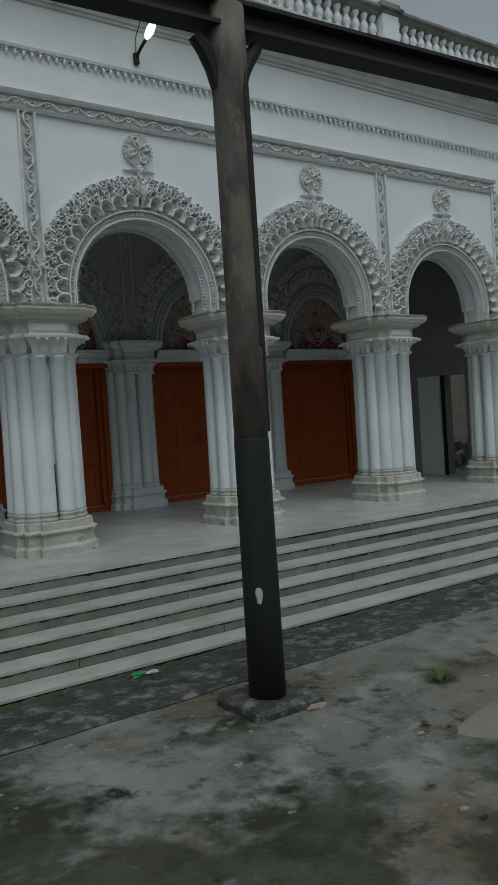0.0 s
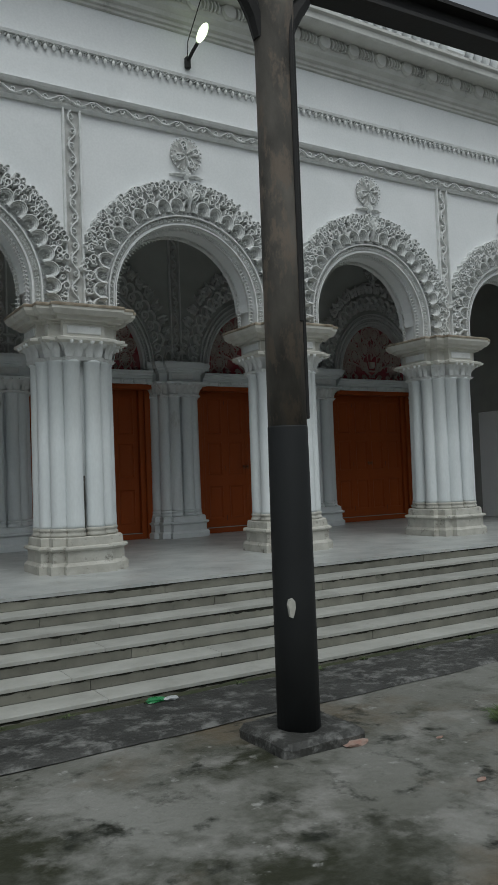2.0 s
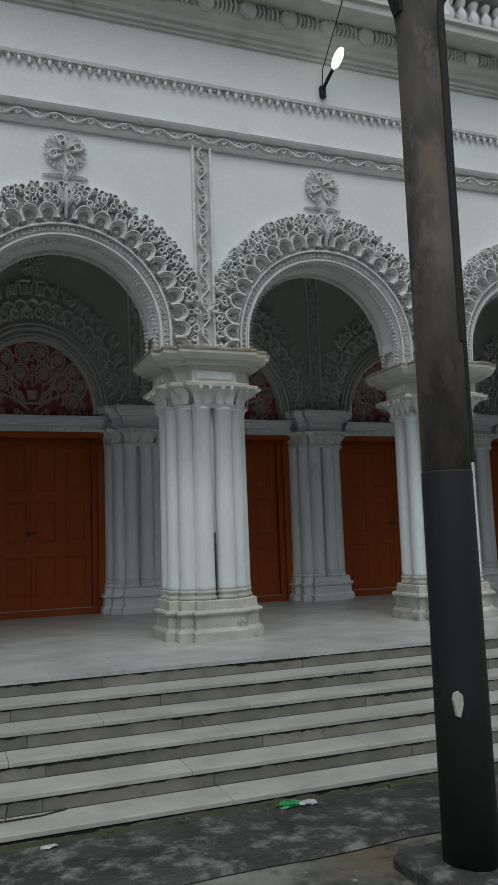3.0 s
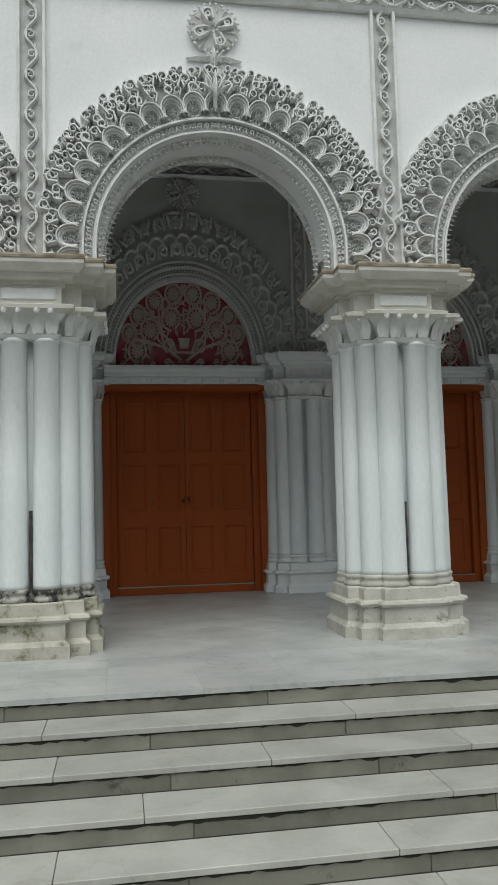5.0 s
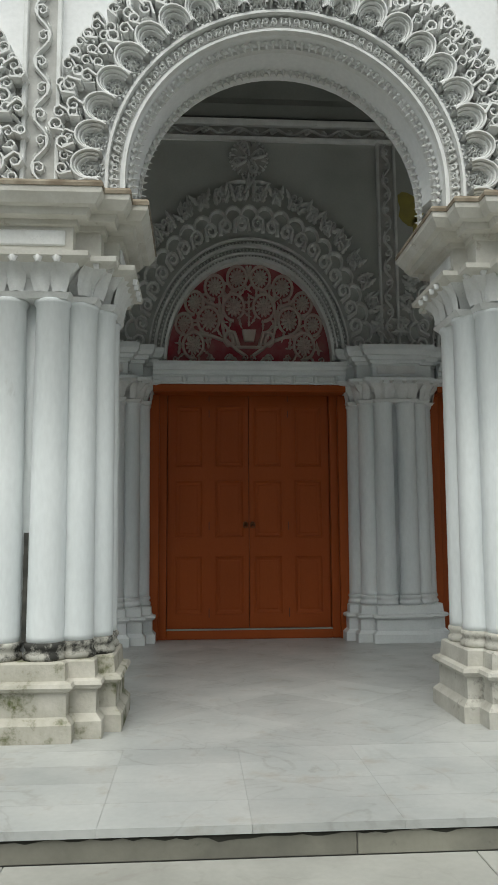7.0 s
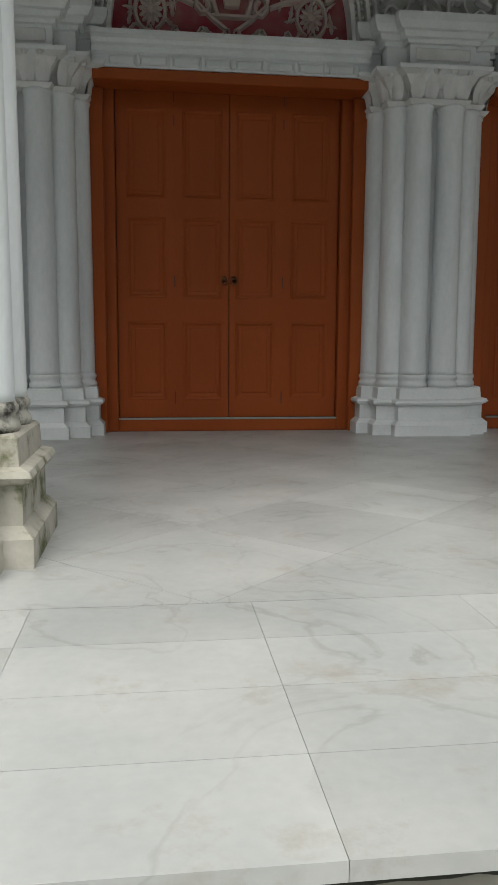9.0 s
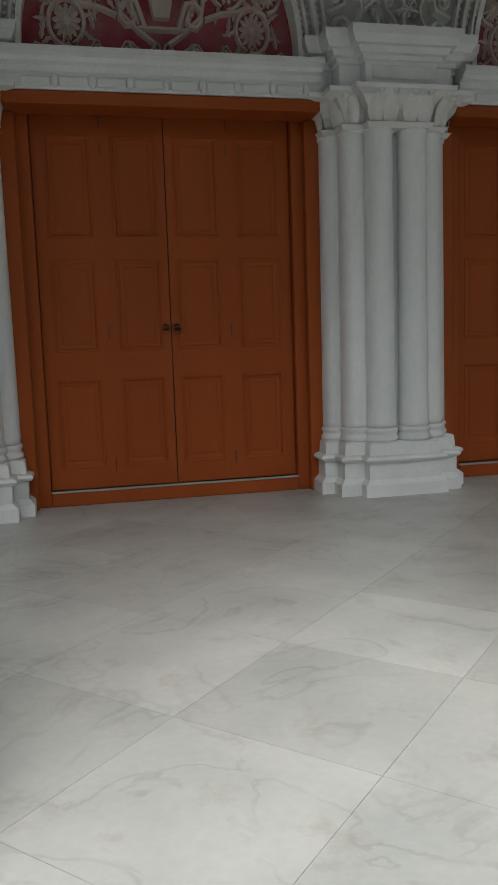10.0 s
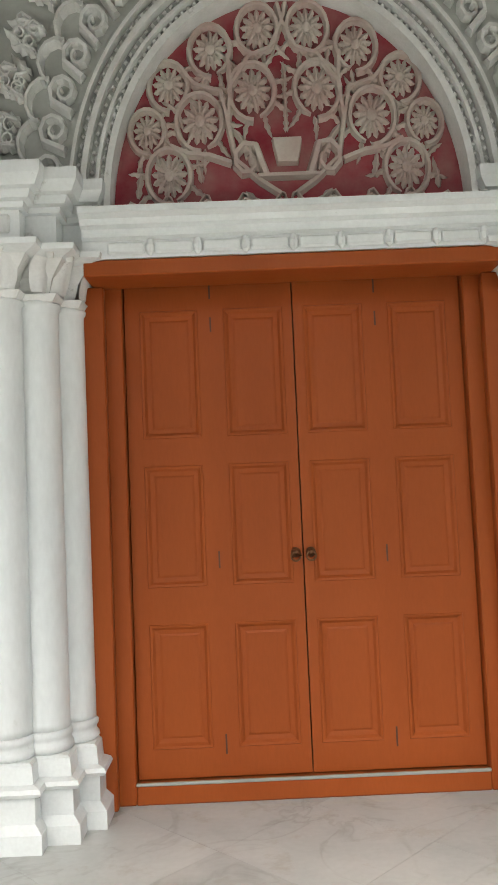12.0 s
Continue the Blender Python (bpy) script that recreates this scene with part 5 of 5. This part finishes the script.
tagged(part("earth_patch", bm, EARTH, smooth=True), "low sandy earth patch with moss on the yard", "earth", kind="structure")


def tuft(x, y, z, n, h, spread, seed):
    r = random.Random(seed)
    thing = tagged(new("grass_tuft"), "small tuft of wild grass growing on the yard", "grass", "grass tufts", "stuff")
    bm = bmesh.new()
    for _ in range(n):
        a, d = r.uniform(0, 6.28), r.random() * spread * 0.5
        bx, by = d * math.cos(a), d * math.sin(a)
        l = h * r.uniform(0.5, 1.1)
        ca, sa = math.cos(a), math.sin(a)
        w = 0.006
        p0 = [bm.verts.new((bx - sa * w, by + ca * w, 0)), bm.verts.new((bx + sa * w, by - ca * w, 0))]
        p1 = [bm.verts.new((bx + ca * spread * 0.4 - sa * w, by + sa * spread * 0.4 + ca * w, l * 0.7)), bm.verts.new((bx + ca * spread * 0.4 + sa * w, by + sa * spread * 0.4 - ca * w, l * 0.7))]
        t = bm.verts.new((bx + ca * spread, by + sa * spread, l * 0.75))
        bm.faces.new((p0[0], p0[1], p1[1], p1[0]))
        bm.faces.new((p1[0], p1[1], t))
    part("blades", bm, GRASS, thing)
    thing.location = (x, y, z)


tuft(1.55, -5.24, GROUND_Z, 90, 0.08, 0.13, 1)
for i in range(26):
    tuft(-6 + i * 0.6 + rng.uniform(-0.2, 0.2), FOOT - 0.05 - rng.random() * 0.05, GROUND_Z, 14, 0.05, 0.05, 20 + i)
for i in range(10):
    tuft(rng.uniform(-2.5, 2.0), rng.uniform(-8.2, -6.4), GROUND_Z, 12, 0.025, 0.05, 70 + i)
# moss line in the gutter at the foot of the steps
bm = bmesh.new()
prev = None
for k in range(200):
    x = -9 + 0.12 * k
    w = 0.07 + 0.05 * noise.noise(Vector((x * 2.2, 1, 0)))
    cur = [bm.verts.new((x, FOOT + 0.02, GROUND_Z + 0.02)), bm.verts.new((x, FOOT - w * 0.5, GROUND_Z + 0.035 + 0.015 * noise.noise(Vector((x * 9, 4, 0))))), bm.verts.new((x, FOOT - w, GROUND_Z + 0.015))]
    if prev:
        for q in range(2):
            bm.faces.new((prev[q], prev[q + 1], cur[q + 1], cur[q]))
    prev = cur
tagged(part("gutter_moss", bm, DIRTMOSS, smooth=True), "dark moss and dirt along the foot of the steps", "moss", kind="stuff")


def litter(name, x, y, z, s, mat, label, seed):
    r = random.Random(seed)
    bm = bmesh.new()
    bmesh.ops.create_icosphere(bm, subdivisions=2, radius=s)
    for v in bm.verts:
        v.co = Vector((v.co.x * 1.5, v.co.y * 0.8, v.co.z * 0.35)) * (1 + r.uniform(-0.3, 0.3))
    ob = part(name, bm, mat)
    ob.location = (x, y, z + s * 0.3)
    tagged(ob, label, "litter" if "plastic" in label else "stone")


litter("plastic_wrapper", -0.10, FOOT - 0.10, GROUND_Z + 0.02, 0.05, LITTER, "crumpled green plastic wrapper at foot of the steps", 1)
litter("plastic_wrapper", 0.02, FOOT - 0.12, GROUND_Z + 0.02, 0.04, LITTERW, "crumpled clear plastic wrapper at foot of the steps", 2)
litter("brick_chip", PX + 0.20, PY - 0.30, GROUND_Z, 0.05, STONECHIP, "broken brick chip lying beside the pole footing", 3)
litter("stone_chip", -1.5, FOOT - 0.12, GROUND_Z + 0.02, 0.03, LITTERW, "pale stone chip at foot of the steps", 4)
for i in range(14):
    litter("pebble", rng.uniform(-2.6, 3.0), rng.uniform(-8.0, -5.2), GROUND_Z, rng.uniform(0.01, 0.022), STONECHIP if i % 3 else IRONDARK, "small loose stone lying on the damp yard", 30 + i)
# twig on the lowest tread
bm = bmesh.new()
tube(bm, [(-1.85, FOOT + 0.24, 5 * -RISE + 0.006), (-1.7, FOOT + 0.2, 5 * -RISE + 0.01), (-1.5, FOOT + 0.22, 5 * -RISE + 0.005), (-1.35, FOOT + 0.27, 5 * -RISE + 0.005)], 0.005, 5)
tube(bm, [(-1.7, FOOT + 0.2, 5 * -RISE + 0.01), (-1.68, FOOT + 0.28, 5 * -RISE + 0.07)], 0.004, 5)
tagged(part("twig", bm, IRONDARK), "thin dry twig lying on the lowest step", "twig")

# ---------------------------------------------------------------- steps and floor of separate slabs, last
X0S, X1S = -8.6, 13.5
bm = bmesh.new()
pr = [(3.5, -0.03), (EDGE + 0.012, -0.03)]
for k in range(1, 6):
    pr += [(EDGE + 0.012 - (k - 1) * TREAD_D, -k * RISE - 0.03), (EDGE + 0.012 - k * TREAD_D, -k * RISE - 0.03)]
pr += [(EDGE + 0.012 - 5 * TREAD_D, -0.9), (3.5, -0.9)]
run_x(bm, pr, X0S, X1S)
platform = tagged(part("floor", bm, JOINT), "marble paved platform with five broad steps", "floor", kind="structure")
cache = {}


def slab(name, mat, sx, sy, sz, x, y, z, bevel=0.003):
    """A stone slab with its centre at x, y, z."""
    key = (name, round(sx, 2), round(sy, 3), round(sz, 3))
    m = Matrix.Translation((x, y, z))
    if key not in cache:
        bm = bmesh.new()
        box(bm, -sx / 2, sx / 2, -sy / 2, sy / 2, -sz / 2, sz / 2, bevel)
        cache[key] = part(name, bm, mat, platform)
        cache[key].matrix_basis = m
    else:
        again(name, cache[key], m, platform)


LENGTHS = (1.05, 1.25, 1.45, 1.65)
r = random.Random(3)
for k in range(6):
    x = X0S + r.random() * 0.5
    nose = EDGE - k * TREAD_D
    while x < X1S - 0.4:
        L = r.choice(LENGTHS)
        if k:
            slab("tread_slab", TREAD, L - 0.003, TREAD_D + 0.012, 0.03, x + L / 2, nose + TREAD_D / 2 - 0.006, -k * RISE - 0.015)
        x += L
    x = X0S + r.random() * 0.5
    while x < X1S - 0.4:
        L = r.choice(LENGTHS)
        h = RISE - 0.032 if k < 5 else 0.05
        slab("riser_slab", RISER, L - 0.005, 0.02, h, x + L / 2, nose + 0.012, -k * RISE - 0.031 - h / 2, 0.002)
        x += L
# ragged black algae hanging under each nosing, the nosing's shadow line painted in
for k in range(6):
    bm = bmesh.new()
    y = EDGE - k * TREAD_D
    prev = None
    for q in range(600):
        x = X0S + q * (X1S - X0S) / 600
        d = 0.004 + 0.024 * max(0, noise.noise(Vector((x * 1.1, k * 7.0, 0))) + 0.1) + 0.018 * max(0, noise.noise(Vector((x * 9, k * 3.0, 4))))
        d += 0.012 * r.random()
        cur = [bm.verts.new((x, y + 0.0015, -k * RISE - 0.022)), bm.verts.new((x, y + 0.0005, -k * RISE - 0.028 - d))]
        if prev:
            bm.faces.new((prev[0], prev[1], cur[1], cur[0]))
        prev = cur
    part("algae_shadow_fringe", bm, ALGAESHADE, platform, "ragged black fringe of algae and painted nosing shadow")
# platform border rows
y = EDGE - 0.012
for row, d in enumerate((0.262, 0.25, 0.245, 0.245)):
    x = -1.30 - 0.54 * 13
    while x < X1S - 0.5:
        slab("floor_tile", MARBLE, 0.539, d - 0.0015, 0.03, x + 0.27, y + d / 2, -0.015, 0.0)
        x += 0.54
    y += d
Y_IN = y
# diagonal field, cut to the platform's edges
S = 0.60
tile_n = 0


def clip(poly, axis, lim, keep_above):
    out = []
    for i, p in enumerate(poly):
        q = poly[(i + 1) % len(poly)]
        a, b = (p[axis] - lim) * keep_above, (q[axis] - lim) * keep_above
        if a >= 0:
            out.append(p)
        if a * b < 0:
            t = a / (a - b)
            out.append((p[0] + (q[0] - p[0]) * t, p[1] + (q[1] - p[1]) * t))
    return out


whole = None
hd = S / math.sqrt(2)
for i in range(-20, 44):
    for j in range(-3, 14):
        cx = -0.98 + (i) * hd
        cy = Y_IN + j * hd
        if (i + j) % 2:
            continue
        e = hd - 0.0009
        poly = [(cx - e, cy), (cx, cy - e), (cx + e, cy), (cx, cy + e)]
        poly = clip(poly, 1, Y_IN + 0.002, 1)
        if len(poly) > 2:
            poly = clip(poly, 1, 3.05, -1)
        if len(poly) > 2:
            poly = clip(poly, 0, X0S, 1)
        if len(poly) > 2:
            poly = clip(poly, 0, X1S, -1)
        if len(poly) < 3:
            continue
        cut = len(poly) != 4 or cy - e < Y_IN or cy + e > 3.05
        if not cut and whole is not None:
            again("floor_tile", whole, Matrix.Translation((cx, cy, 0)), platform)
            continue
        bm = bmesh.new()
        a = [bm.verts.new((x - cx, y - cy, 0.0)) for x, y in poly]
        b = [bm.verts.new((x - cx, y - cy, -0.03)) for x, y in poly]
        bm.faces.new(a)
        for q in range(len(a)):
            w = (q + 1) % len(a)
            bm.faces.new((a[q], b[q], b[w], a[w]))
        ob = part("floor_tile", bm, MARBLE, platform)
        ob.location = (cx, cy, 0)
        if not cut:
            whole = ob
